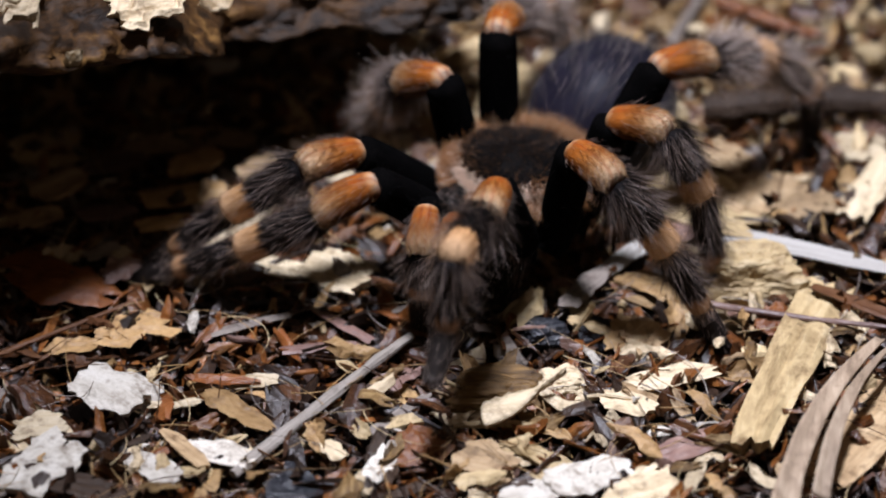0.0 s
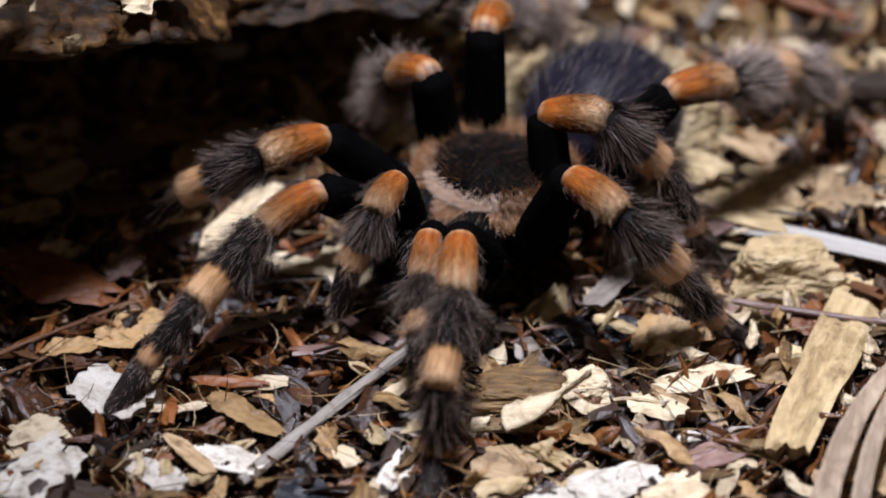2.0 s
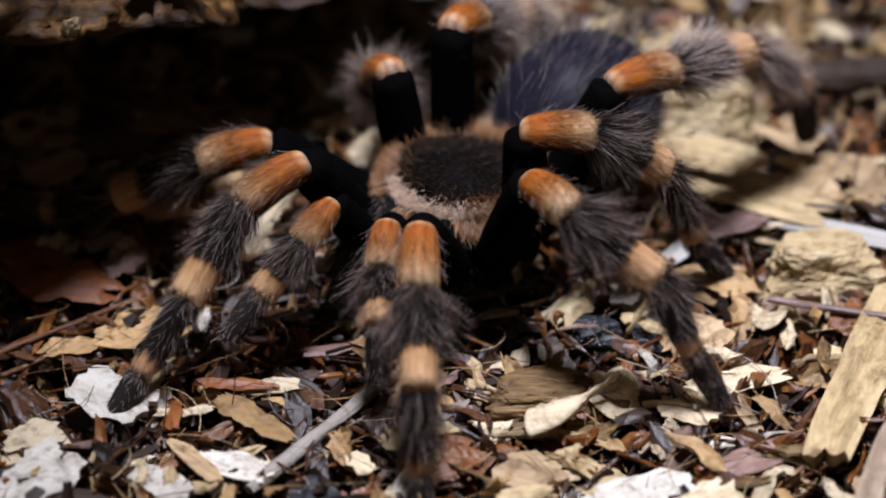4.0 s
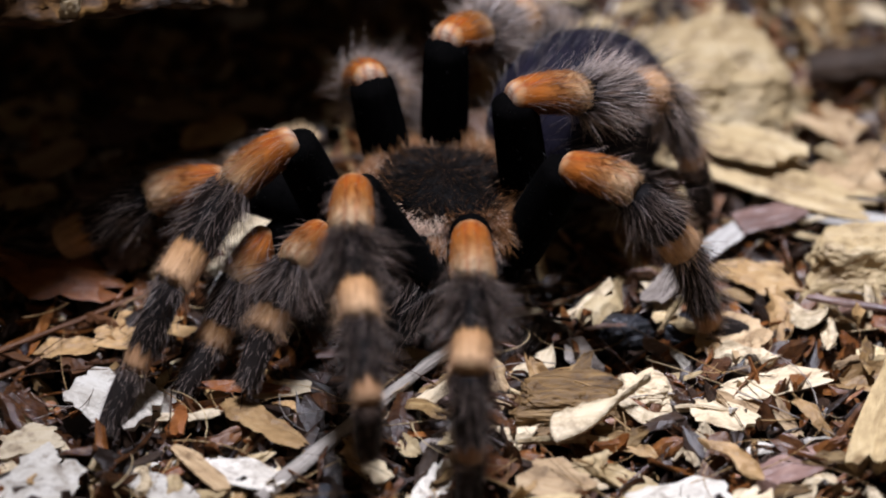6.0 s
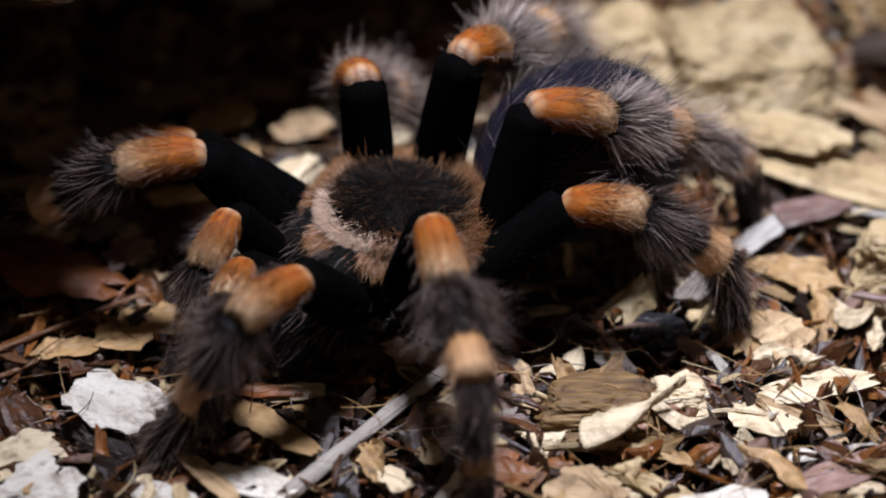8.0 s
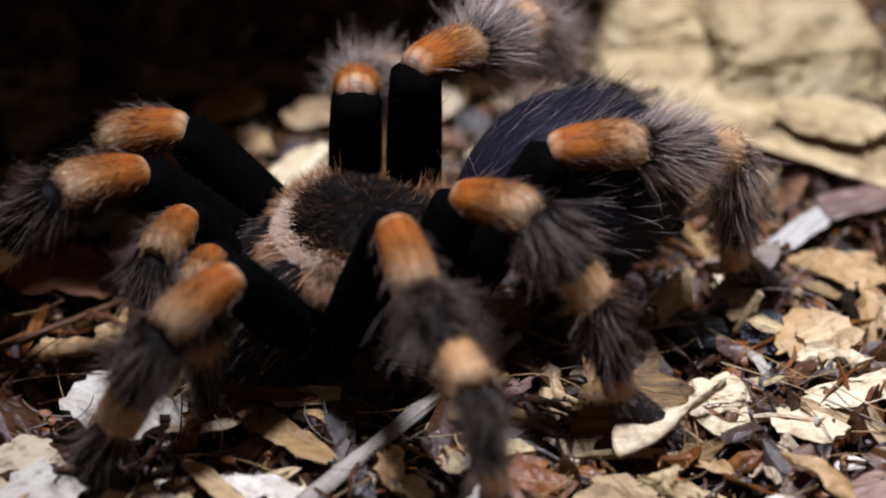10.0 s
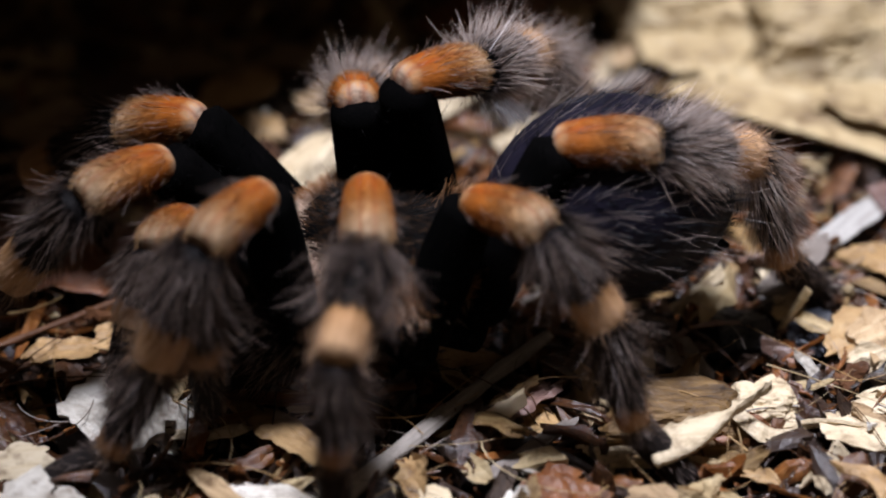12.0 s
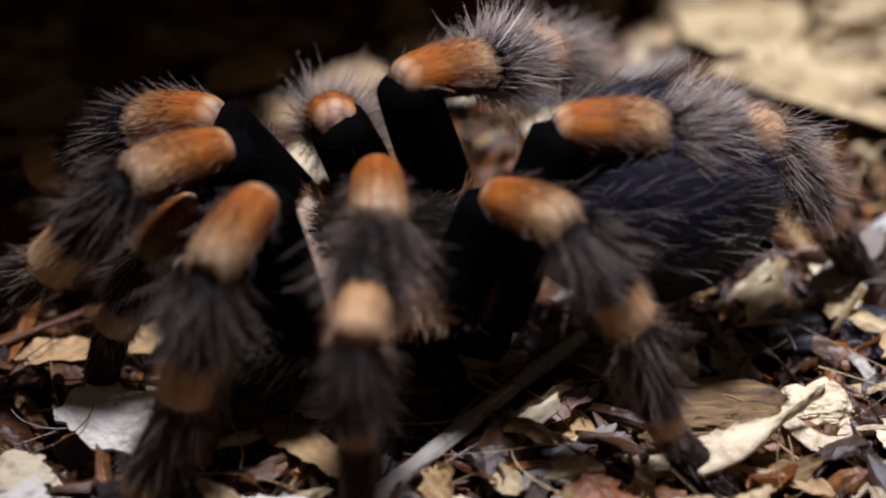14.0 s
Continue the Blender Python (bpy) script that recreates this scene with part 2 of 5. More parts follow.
def build_ground():
    k = 240
    u = np.linspace(-1, 1, k)
    axis = 0.13 * u + 12 * np.sign(u) * np.abs(u) ** 15
    verts = [(x, y, -0.0060 + (hill(x, y) + 0.0006 * noise.noise((x * 700, y * 700, 8)) if abs(x) < 0.4 and abs(y) < 0.4 else 0)) for y in axis for x in axis]
    faces = [(j * k + i, j * k + i + 1, j * k + k + i + 1, j * k + k + i) for j in range(k - 1) for i in range(k - 1)]
    ob = new("ground", mesh_of("ground", verts, faces, [SOIL], smooth=True))
    tagged(ob, "dark damp crumbly soil under the bark litter", "ground", kind="structure")


build_ground()


def build_log():
    """A weathered log across the back, thicker at one end, with an undercut dark front."""
    section = [(-0.008, 1.04), (0.002, 1.12), (0.018, 1.20), (0.034, 1.28), (0.052, 1.2), (0.066, 0.95), (0.072, 0.5), (0.068, -0.03), (0.058, -0.05), (0.052, 0.05), (0.048, 0.28), (0.036, 0.42), (0.026, 0.50), (0.018, 0.58), (0.008, 0.70), (-0.003, 0.82), (-0.011, 0.94)]
    ring, m = [], len(section)
    for k in range(m):
        (ya, za), (yb, zb) = section[k], section[(k + 1) % m]
        ring += [(ya + (yb - ya) * q / 7, za + (zb - za) * q / 7) for q in range(7)]
    n, sides = 260, len(ring)
    verts, faces = [], []
    for i in range(n + 1):
        s = 0.215 * (1 - i / n)
        tall = 0.0265 + 0.27 * min(s, 0.11)
        end = 1 - 0.35 * max(0.0, (i - n + 14) / 14) ** 2
        sway = 0.003 * noise.noise((s * 40, 2, 7)) + 0.0018 * noise.noise((s * 120, 5, 7))
        low = min(1.0, max(0.0, (0.068 - s) / 0.026))
        near = min(1.0, max(0.0, (0.040 - s) / 0.030))
        low = low * low * (3 - 2 * low) * (1 - 0.6 * near * near * (3 - 2 * near))
        for y, h in ring:
            z = h * tall
            d = 0.0055 * noise.noise((s * 45, y * 70, z * 70)) + 0.0026 * noise.noise((s * 130, y * 200, z * 200)) + 0.0022 * abs(noise.noise((s * 330, y * 420, z * 420))) + 0.0012 * noise.noise((s * 800, y * 800, z * 800))
            vy, vz = y - 0.036, z - 0.5 * tall
            r = math.hypot(vy, vz) + 1e-6
            verts.append((0.013 - s + (0.004 * noise.noise((y * 300, z * 300, 1)) if i > n - 5 else 0), 0.036 + 0.018 * low + vy * end * (1 + d / r) + sway, max(-0.006, (1 - 0.31 * low) * (0.5 * tall + vz * end * (1 + d / r) + sway * 0.5))))
    for i in range(n):
        for k in range(sides):
            p, q = i * sides + k, i * sides + (k + 1) % sides
            faces.append((p, p + sides, q + sides, q))
    faces.append(tuple(range(sides)))
    faces.append(tuple(range(n * sides, (n + 1) * sides))[::-1])
    ob = new("log", mesh_of("log", verts, faces, [LOG_BARK], smooth=True))
    ob.matrix_basis = pose(0.0, 0.0260, 0, 0, 0, 29)
    tagged(ob, "rough undercut brown log with pale patches for torn wood and lit ridges, lying on litter", "log")
    # pale patches: torn wood, and cream colour standing in for lit ridges
    for x, y, z, rx, lng, wide, seed in ((-0.0520, -0.0045, 0.0476, 8, 0.0130, 0.0095, 3), (-0.0750, -0.0035, 0.0530, 40, 0.0120, 0.0080, 4), (-0.0335, 0.0108, 0.0314, 10, 0.0060, 0.0030, 6), (-0.0155, 0.0108, 0.0288, 6, 0.0090, 0.0042, 8), (-0.0690, -0.0125, 0.0474, 12, 0.0032, 0.0020, 9)):
        g = np.random.default_rng(seed)
        part("wood_scar", chip_mesh("wood_scar", lng, wide, 0.0012, CREAM, g, 30, 18, 0.3, 0.02, 0.6, 0.55, 0.05), ob, "pale patch for torn wood and lit ridges on the log", pose(x, y, z, rx, 0, g.uniform(-12, 12)))



build_log()


# ---- loose pieces that can be told apart ----
def flake(name, mat, x1, y1, x2, y2, wide, thick, z, seed, label, category):
    rng = np.random.default_rng(seed)
    leafy, strip = name == "leaf", name == "bark_strip"
    L = math.hypot(x2 - x1, y2 - y1)
    n = 20 if strip or L > 0.02 else 14
    me = chip_mesh(name, L, wide, thick, mat, rng, n, 8 if wide > 0.004 else 5, 0.06 if strip else 0.08 if L > 0.02 else 0.26 if leafy else 0.18, rng.uniform(0.03, 0.10) if leafy else rng.uniform(-0.01, 0.03), 0.5 if leafy else 0.22, 0.7 if leafy else 0.22, rng.uniform(-0.12, 0.16) if leafy or strip else rng.uniform(-0.03, 0.05))
    ob = new(name, me)
    ob.matrix_basis = pose((x1 + x2) / 2, (y1 + y2) / 2, z - 0.0012, rng.uniform(-7, 7), rng.uniform(-3, 3), math.degrees(math.atan2(y2 - y1, x2 - x1)))
    return tagged(ob, label, category, "loose litter pieces")


def rod(name, mat, x1, y1, x2, y2, r, z, seed, label, category):
    rng = random.Random(seed)
    L = math.hypot(x2 - x1, y2 - y1)
    st = []
    for i in range(17):
        k = i / 16
        rr = r * (1 - 0.25 * k) * rng.uniform(0.88, 1.1) * (0.7 if i in (0, 16) else 1)
        st.append((L * (k - 0.5), rr, rr * 0.85, 0.25 * r * math.sin(k * 5 + seed)))
    v, f = lathe(st, 10, 0.10, rng)
    ob = new(name, mesh_of(name, v, f, [mat]))
    ob.matrix_basis = pose((x1 + x2) / 2, (y1 + y2) / 2, z - 0.001 + r * 0.4, 0, 0, math.degrees(math.atan2(y2 - y1, x2 - x1)))
    return tagged(ob, label, category, "sticks on the ground")


def boulder(name, mat, x, y, sx, sy, sz, seed, label, category, turn=0):
    """A broken chunk: split flat faces that meet in worn edges, with fibres and pits."""
    rng = np.random.default_rng(seed)
    cuts = [(Vector(w).normalized(), d) for w, d in (((0, 0.15, 1), 0.80), ((0, 0, -1), 0.75), ((1, 0.2, 0.2), 0.86), ((-1, 0.1, 0.25), 0.84), ((0.1, -1, 0.45), 0.80), ((0, 1, 0.1), 0.86))]
    for _ in range(7):
        w = Vector(rng.normal(size=3)).normalized()
        cuts.append((w, rng.uniform(0.80, 0.98)))
    tilt = Matrix.Rotation(rng.uniform(0.5, 1.1), 3, "X") @ Matrix.Rotation(rng.uniform(-0.6, 0.6), 3, "Z")
    bm = bmesh.new()
    bmesh.ops.create_icosphere(bm, subdivisions=5, radius=1)
    for v in bm.verts:
        c = v.co.copy()
        far = sum((max(0.05, c.dot(w)) / d) ** 14 for w, d in cuts) ** (-1 / 14)
        p = c * far
        g = tilt @ p
        grain = 0.085 * noise.noise(Vector((g.x * 1.4, g.y * 5, g.z * 6 + seed))) + 0.055 * noise.noise(Vector((g.x * 4, g.y * 15, g.z * 17 + seed))) + 0.012 * noise.noise(Vector((g.x * 14, g.y * 40, g.z * 40)))
        pit = -0.34 * max(0.0, noise.noise(p * 2.2 + Vector((0, seed, 3))) - 0.15) - 0.5 * max(0.0, 0.07 - abs(noise.noise(Vector((g.x * 0.9, g.y * 2.1, g.z * 2.4 + seed)))))
        p *= 1 + grain + pit + 0.16 * noise.noise(c * 1.5 + Vector((seed, 0, 0)))
        v.co = Vector((p.x * sx, p.y * sy, p.z * sz)) * 1.2
    me = bpy.data.meshes.new(name)
    bm.to_mesh(me)
    bm.free()
    me.materials.append(mat)
    ob = new(name, me)
    ob.matrix_basis = pose(x, y, sz * 0.55 - 0.001, 0, 0, turn)
    return tagged(ob, label, category)



def shaving():
    """A pale shaving: a broad blunt end that runs out into a thin, curved and lifted tail."""
    n, cols, rng = 34, 7, np.random.default_rng(12)
    top, low, faces = [], [], []
    for i in range(n):
        k = i / (n - 1)
        x, y, lift = 0.0130 * k, 0.0008 * math.sin(2.6 * k) + 0.0070 * k ** 1.8, 0.0014 * k * k
        wane = min(1.0, max(0.0, (k - 0.30) / 0.45))
        half = 0.0021 * (1 - wane * wane * (3 - 2 * wane)) * min(1.0, (k / 0.08) ** 0.5 + 0.2) + 0.0006 * (1.15 - k)
        for j in range(cols):
            w = 2 * j / (cols - 1) - 1
            edge = 0.00035 * noise.noise((k * 14, w * 2, 5)) + 0.0002 * noise.noise((k * 40, w * 2, 9))
            z = lift + 0.0005 * (1 - w * w) + 0.00022 * noise.noise((k * 9, w * 5, 2))
            top.append((x, y + w * half + edge, z + 0.0003))
            low.append((x, y + w * half * 0.92 + edge, z - 0.0004))
    o = n * cols
    for i in range(n - 1):
        for j in range(cols - 1):
            a = i * cols + j
            faces += [(a, a + cols, a + cols + 1, a + 1), (o + a, o + a + 1, o + a + cols + 1, o + a + cols)]
        for a, b in ((i * cols, (i + 1) * cols), ((i + 1) * cols + cols - 1, i * cols + cols - 1)):
            faces.append((a, o + a, o + b, b))
    for a in range(cols - 1):
        b = (n - 1) * cols + a
        faces += [(a, a + 1, o + a + 1, o + a), (b, o + b, o + b + 1, b + 1)]
    ob = new("wood_chip", mesh_of("wood_chip", top + low, faces, [CREAM], smooth=True))
    ob.matrix_basis = pose(0.0056, -0.0462, 0.0024, 6, -2, 2)
    tagged(ob, "pale curved wood shaving lying on litter", "wood chip", "loose litter pieces")


def blade(x, y, reach, run, wide, bow, seed):
    """A dry grass blade: folded along its middle, curved sideways, tapering and twisting a little."""
    n, cols = 40, 7
    verts, faces = [], []
    for i in range(n):
        k = i / (n - 1)
        px, py = x + 0.36 * reach * k + 0.64 * reach * k * k, y + run * k
        ang = math.atan2(run, reach * (0.36 + 1.28 * k))
        half = 0.5 * wide * (1 - 0.62 * k) * (1 + 0.10 * noise.noise((k * 6, seed, 0)))
        twist = 0.5 * math.sin(2.4 * k + seed)
        for j in range(cols):
            w = 2 * j / (cols - 1) - 1
            rib = 0.0002 * noise.noise((k * 2, w * 9, seed)) + 0.22 * half * abs(w)
            side = w * half * math.cos(twist)
            verts.append((px - math.sin(ang) * side, py + math.cos(ang) * side, 0.0048 + bow * math.sin(math.pi * k) + rib + w * half * math.sin(twist)))
    top = len(verts)
    verts += [(a, b, c - 0.00028) for a, b, c in verts]
    for i in range(n - 1):
        for j in range(cols - 1):
            a = i * cols + j
            faces += [(a, a + cols, a + cols + 1, a + 1), (top + a, top + a + 1, top + a + cols + 1, top + a + cols)]
        for a, b in ((i * cols, (i + 1) * cols), ((i + 1) * cols + cols - 1, i * cols + cols - 1)):
            faces.append((a, top + a, top + b, b))
    for a in range(cols - 1):
        b = (n - 1) * cols + a
        faces += [(a, a + 1, top + a + 1, top + a), (b, top + b, top + b + 1, b + 1)]
    ob = new("grass_blade", mesh_of("grass_blade", verts, faces, [STRAW], smooth=True))
    tagged(ob, "dry folded straw-brown grass blade lying over chips", "grass blade", "loose litter pieces")


blade(0.0494, -0.0760, 0.0155, 0.0460, 0.0046, 0.0020, 1)
blade(0.0552, -0.0700, 0.0125, 0.0400, 0.0030, 0.0028, 2)
rod("grey_stick", STICK, -0.0308, -0.0596, -0.0047, -0.0247, 0.0011, 0.0022, 11, "weathered grey stick lying across bark litter", "stick")
shaving()
flake("wood_chip", YELLOW, 0.0464, -0.0555, 0.0566, -0.0096, 0.0080, 0.0024, 0.0030, 13, "long yellow split plank of wood on litter", "wood chip")
flake("wood_chip", TAN, 0.0543, -0.0605, 0.0683, -0.0355, 0.0127, 0.0010, 0.0025, 16, "broad weathered tan wood chip on litter", "wood chip")
flake("bark_strip", BLEACHED, 0.0375, 0.0029, 0.0673, -0.0093, 0.0037, 0.0005, 0.0035, 17, "bleached flat strip of wood beside the tarantula", "bark strip")
flake("bark_strip", DARK, 0.0540, -0.0034, 0.0673, -0.0118, 0.0021, 0.0004, 0.0020, 18, "dark thin bark strip under a bleached strip", "bark strip")
flake("bark_strip", BLEACHED, 0.0245, -0.0090, 0.0302, -0.0001, 0.0038, 0.0005, 0.0030, 19, "bleached flat strip of wood beside the tarantula", "bark strip")
flake("bark_strip", MAUVE, 0.0299, -0.0013, 0.0383, 0.0026, 0.0047, 0.0005, 0.0035, 20, "bleached flat strip of wood beside the tarantula", "bark strip")
rod("twig", MAUVE, 0.0383, -0.0181, 0.0669, -0.0245, 0.0006, 0.0035, 21, "thin pinkish twig across a wood plank", "twig")
flake("bark_strip", BROWN, 0.0554, -0.0137, 0.0678, -0.0220, 0.0029, 0.0005, 0.0040, 22, "narrow brown bark strip on litter", "bark strip")
flake("bark_flake", WHITE, -0.0535, -0.0348, -0.0450, -0.0427, 0.0090, 0.0010, 0.0030, 23, "crumpled white bark flake on dark litter", "bark flake")
flake("leaf", PALE_LEAF, -0.0514, -0.0254, -0.0408, -0.0205, 0.0064, 0.0003, 0.0025, 24, "dry tan leaf fragment on litter", "leaf")
flake("leaf", PALE_LEAF, -0.0583, -0.0286, -0.0518, -0.0254, 0.0047, 0.0003, 0.0025, 25, "dry tan leaf fragment on litter", "leaf")
rod("twig", BROWN, -0.0674, -0.0309, -0.0452, -0.0152, 0.0004, 0.0025, 26, "thin brown twig on dark ground", "twig")
rod("twig", BROWN, -0.0665, -0.0344, -0.0575, -0.0278, 0.0004, 0.0015, 27, "thin brown twig on dark ground", "twig")
flake("leaf", LEAF, -0.0659, -0.0109, -0.0489, -0.0130, 0.0124, 0.0003, 0.0030, 28, "reddish brown fallen leaf in the shade", "leaf")
flake("leaf", PALE_LEAF, -0.0352, -0.0394, -0.0251, -0.0488, 0.0049, 0.0003, 0.0030, 29, "dry tan leaf fragment on litter", "leaf")
flake("bark_flake", WHITE, -0.0632, -0.0633, -0.0544, -0.0520, 0.0091, 0.0011, 0.0030, 30, "crumpled white bark flake on dark litter", "bark flake")
flake("wood_chip", CREAM, -0.0634, -0.0484, -0.0557, -0.0474, 0.0050, 0.0007, 0.0030, 31, "pale wood chip with torn edge", "wood chip")
flake("wood_chip", CREAM, 0.0245, -0.0664, 0.0336, -0.0616, 0.0082, 0.0010, 0.0030, 32, "pale wood chip with torn edge", "wood chip")
flake("wood_chip", WHITE, 0.0088, -0.0664, 0.0158, -0.0633, 0.0061, 0.0008, 0.0030, 33, "pale wood chip with torn edge", "wood chip")
flake("wood_chip", WHITE, 0.0158, -0.0633, 0.0270, -0.0579, 0.0086, 0.0010, 0.0030, 34, "broad bleached wood chip with torn edges", "wood chip")
flake("bark_flake", STONE, -0.0254, -0.0602, -0.0181, -0.0641, 0.0084, 0.0012, 0.0020, 35, "dark grey bark flake among chips", "bark flake")
flake("wood_chip", WHITE, -0.0373, -0.0522, -0.0281, -0.0569, 0.0058, 0.0006, 0.0030, 36, "pale wood chip with torn edge", "wood chip")
flake("wood_chip", TAN, -0.0413, -0.0495, -0.0347, -0.0590, 0.0028, 0.0006, 0.0035, 37, "narrow tan wood splinter on litter", "wood chip")
flake("leaf", LEAF, -0.0376, -0.0355, -0.0278, -0.0374, 0.0032, 0.0003, 0.0030, 38, "reddish brown fallen leaf curled on litter", "leaf")
flake("wood_chip", CREAM, -0.0321, -0.0367, -0.0244, -0.0355, 0.0029, 0.0005, 0.0025, 39, "pale wood chip with torn edge", "wood chip")
flake("bark_strip", MAUVE, -0.0240, -0.0283, -0.0128, -0.0271, 0.0025, 0.0004, 0.0025, 40, "mauve bark strip on dark litter", "bark strip")
flake("bark_strip", GREY, -0.0347, -0.0240, -0.0227, -0.0190, 0.0020, 0.0004, 0.0025, 41, "thin grey bark strip on dark litter", "bark strip")
flake("bark_strip", MAUVE, -0.0193, -0.0178, -0.0104, -0.0257, 0.0021, 0.0004, 0.0025, 42, "mauve bark strip on dark litter", "bark strip")
flake("bark_strip", GREY, -0.0126, -0.0200, -0.0047, -0.0160, 0.0014, 0.0003, 0.0020, 43, "thin grey bark strip on dark litter", "bark strip")
flake("wood_chip", CREAM, -0.0207, -0.0052, -0.0115, -0.0102, 0.0079, 0.0011, 0.0025, 44, "pale wood chip with torn edge", "wood chip")
flake("wood_chip", CREAM, -0.0298, -0.0045, -0.0207, -0.0068, 0.0046, 0.0008, 0.0020, 45, "pale wood chip with torn edge", "wood chip")
flake("bark_flake", GREY, 0.0178, -0.0181, 0.0249, -0.0094, 0.0039, 0.0004, 0.0040, 46, "pale grey bark flake standing on its edge", "bark flake")
flake("leaf", PALE_LEAF, 0.0272, -0.0081, 0.0370, -0.0149, 0.0058, 0.0004, 0.0025, 47, "curled tan leaf under the tarantula's leg", "leaf")
flake("leaf", PALE_LEAF, 0.0247, -0.0274, 0.0315, -0.0225, 0.0072, 0.0003, 0.0025, 48, "dry tan leaf fragment on litter", "leaf")
flake("wood_chip", CREAM, 0.0269, -0.0361, 0.0405, -0.0338, 0.0053, 0.0006, 0.0025, 49, "pale flat wood shaving on litter", "wood chip")
flake("wood_chip", CREAM, 0.0236, -0.0393, 0.0309, -0.0436, 0.0054, 0.0006, 0.0025, 50, "pale flat wood shaving on litter", "wood chip")
flake("bark_strip", MAUVE, 0.0316, -0.0547, 0.0421, -0.0496, 0.0058, 0.0008, 0.0025, 51, "grey-brown bark strip on litter", "bark strip")
flake("wood_chip", CREAM, 0.0354, -0.0654, 0.0383, -0.0559, 0.0024, 0.0005, 0.0030, 52, "narrow pale wood splinter on litter", "wood chip")
flake("wood_chip", TAN, 0.0020, -0.0555, 0.0106, -0.0581, 0.0084, 0.0010, 0.0025, 53, "brown wood chip among litter", "wood chip")
flake("wood_chip", TAN, 0.0448, 0.0136, 0.0580, 0.0163, 0.0061, 0.0010, 0.0025, 54, "tan wood chip on litter", "wood chip")
flake("wood_chip", TAN, 0.0506, 0.0073, 0.0598, 0.0112, 0.0073, 0.0010, 0.0025, 55, "tan broken wood chip on litter", "wood chip")
flake("wood_chip", CREAM, 0.0616, 0.0060, 0.0682, 0.0225, 0.0055, 0.0010, 0.0030, 56, "pale yellow split wood chip", "wood chip")
flake("wood_chip", CREAM, 0.0604, 0.0250, 0.0670, 0.0259, 0.0077, 0.0010, 0.0025, 57, "pale yellow split wood chip", "wood chip")
flake("wood_chip", TAN, 0.0408, 0.0097, 0.0479, 0.0115, 0.0107, 0.0012, 0.0025, 58, "tan wood chip on litter", "wood chip")
flake("wood_chip", YELLOW, 0.0104, 0.0202, 0.0477, 0.0052, 0.0113, 0.0011, 0.0035, 59, "long pale slab of split wood on litter", "wood chip")
flake("wood_chip", YELLOW, 0.0261, 0.0172, 0.0367, 0.0097, 0.0079, 0.0008, 0.0060, 60, "pale flake of wood on a longer slab", "wood chip")
flake("wood_chip", YELLOW, 0.0044, 0.0281, 0.0173, 0.0319, 0.0173, 0.0015, 0.0040, 61, "broad pale wood slab on litter", "wood chip")
rod("branch", DARK, 0.0397, 0.0340, 0.0737, 0.0346, 0.0029, 0.0030, 62, "dark fallen branch on shaded litter", "branch")
rod("twig", GREY, 0.0350, 0.0510, 0.0398, 0.0650, 0.0011, 0.0030, 63, "pale grey stick lying on litter", "stick")
rod("branch", LEAF, 0.0419, 0.0627, 0.0578, 0.0537, 0.0013, 0.0030, 64, "reddish brown stick lying on litter", "stick")
flake("leaf", LEAF, -0.0162, 0.0262, -0.0077, 0.0369, 0.0069, 0.0004, 0.0050, 66, "reddish brown fallen leaf in the shade", "leaf")
flake("leaf", MAUVE, -0.0542, 0.0179, -0.0449, 0.0225, 0.0055, 0.0004, 0.0030, 67, "dull pink leaf in the deep shade", "leaf")
flake("leaf", MAUVE, -0.0511, -0.0097, -0.0452, -0.0088, 0.0050, 0.0005, 0.0040, 68, "curled dull leaf in the shade", "leaf")
flake("wood_chip", CREAM, 0.0024, 0.0395, 0.0067, 0.0296, 0.0045, 0.0008, 0.0030, 69, "pale wood chip on shaded litter", "wood chip")
flake("wood_chip", CREAM, -0.0179, 0.0167, -0.0115, 0.0225, 0.0050, 0.0010, 0.0030, 70, "pale wood chip beside the tarantula in shade", "wood chip")
flake("wood_chip", CREAM, -0.0072, 0.0230, -0.0008, 0.0239, 0.0053, 0.0008, 0.0020, 71, "pale wood chip on shaded litter", "wood chip")
# paler than the other shaded leaves: weak light under the log put into colour
flake("leaf", TAN, -0.0484, 0.0254, -0.0278, 0.0280, 0.0059, 0.0004, 0.0020, 72, "dead leaf tinted pale tan to brighten the shade of the log", "leaf")
flake("leaf", YELLOW, -0.0655, 0.0227, -0.0545, 0.0272, 0.0085, 0.0004, 0.0020, 73, "leaf tinted ochre to brighten the shade of the log", "leaf")
flake("wood_chip", TAN, 0.0274, -0.0276, 0.0325, -0.0229, 0.0069, 0.0016, 0.0030, 74, "cracked tan wood chunk among dark stones", "wood chip")
flake("leaf", LEAF, 0.0460, -0.0217, 0.0519, -0.0200, 0.0058, 0.0004, 0.0030, 75, "orange-brown leaf under a twig", "leaf")
flake("wood_chip", TAN, 0.0391, 0.0250, 0.0468, 0.0205, 0.0068, 0.0010, 0.0025, 76, "yellow-brown wood chip on litter", "wood chip")
flake("bark_flake", BROWN, 0.0508, -0.0298, 0.0536, -0.0210, 0.0040, 0.0007, 0.0025, 77, "dark brown bark flake on litter", "bark flake")
flake("wood_chip", CREAM, 0.0183, -0.0116, 0.0216, -0.0203, 0.0029, 0.0005, 0.0020, 78, "pale wood chip under the tarantula", "wood chip")
flake("leaf", MAUVE, -0.0104, -0.0413, -0.0054, -0.0326, 0.0046, 0.0004, 0.0025, 79, "dark mauve leaf fragment on litter", "leaf")
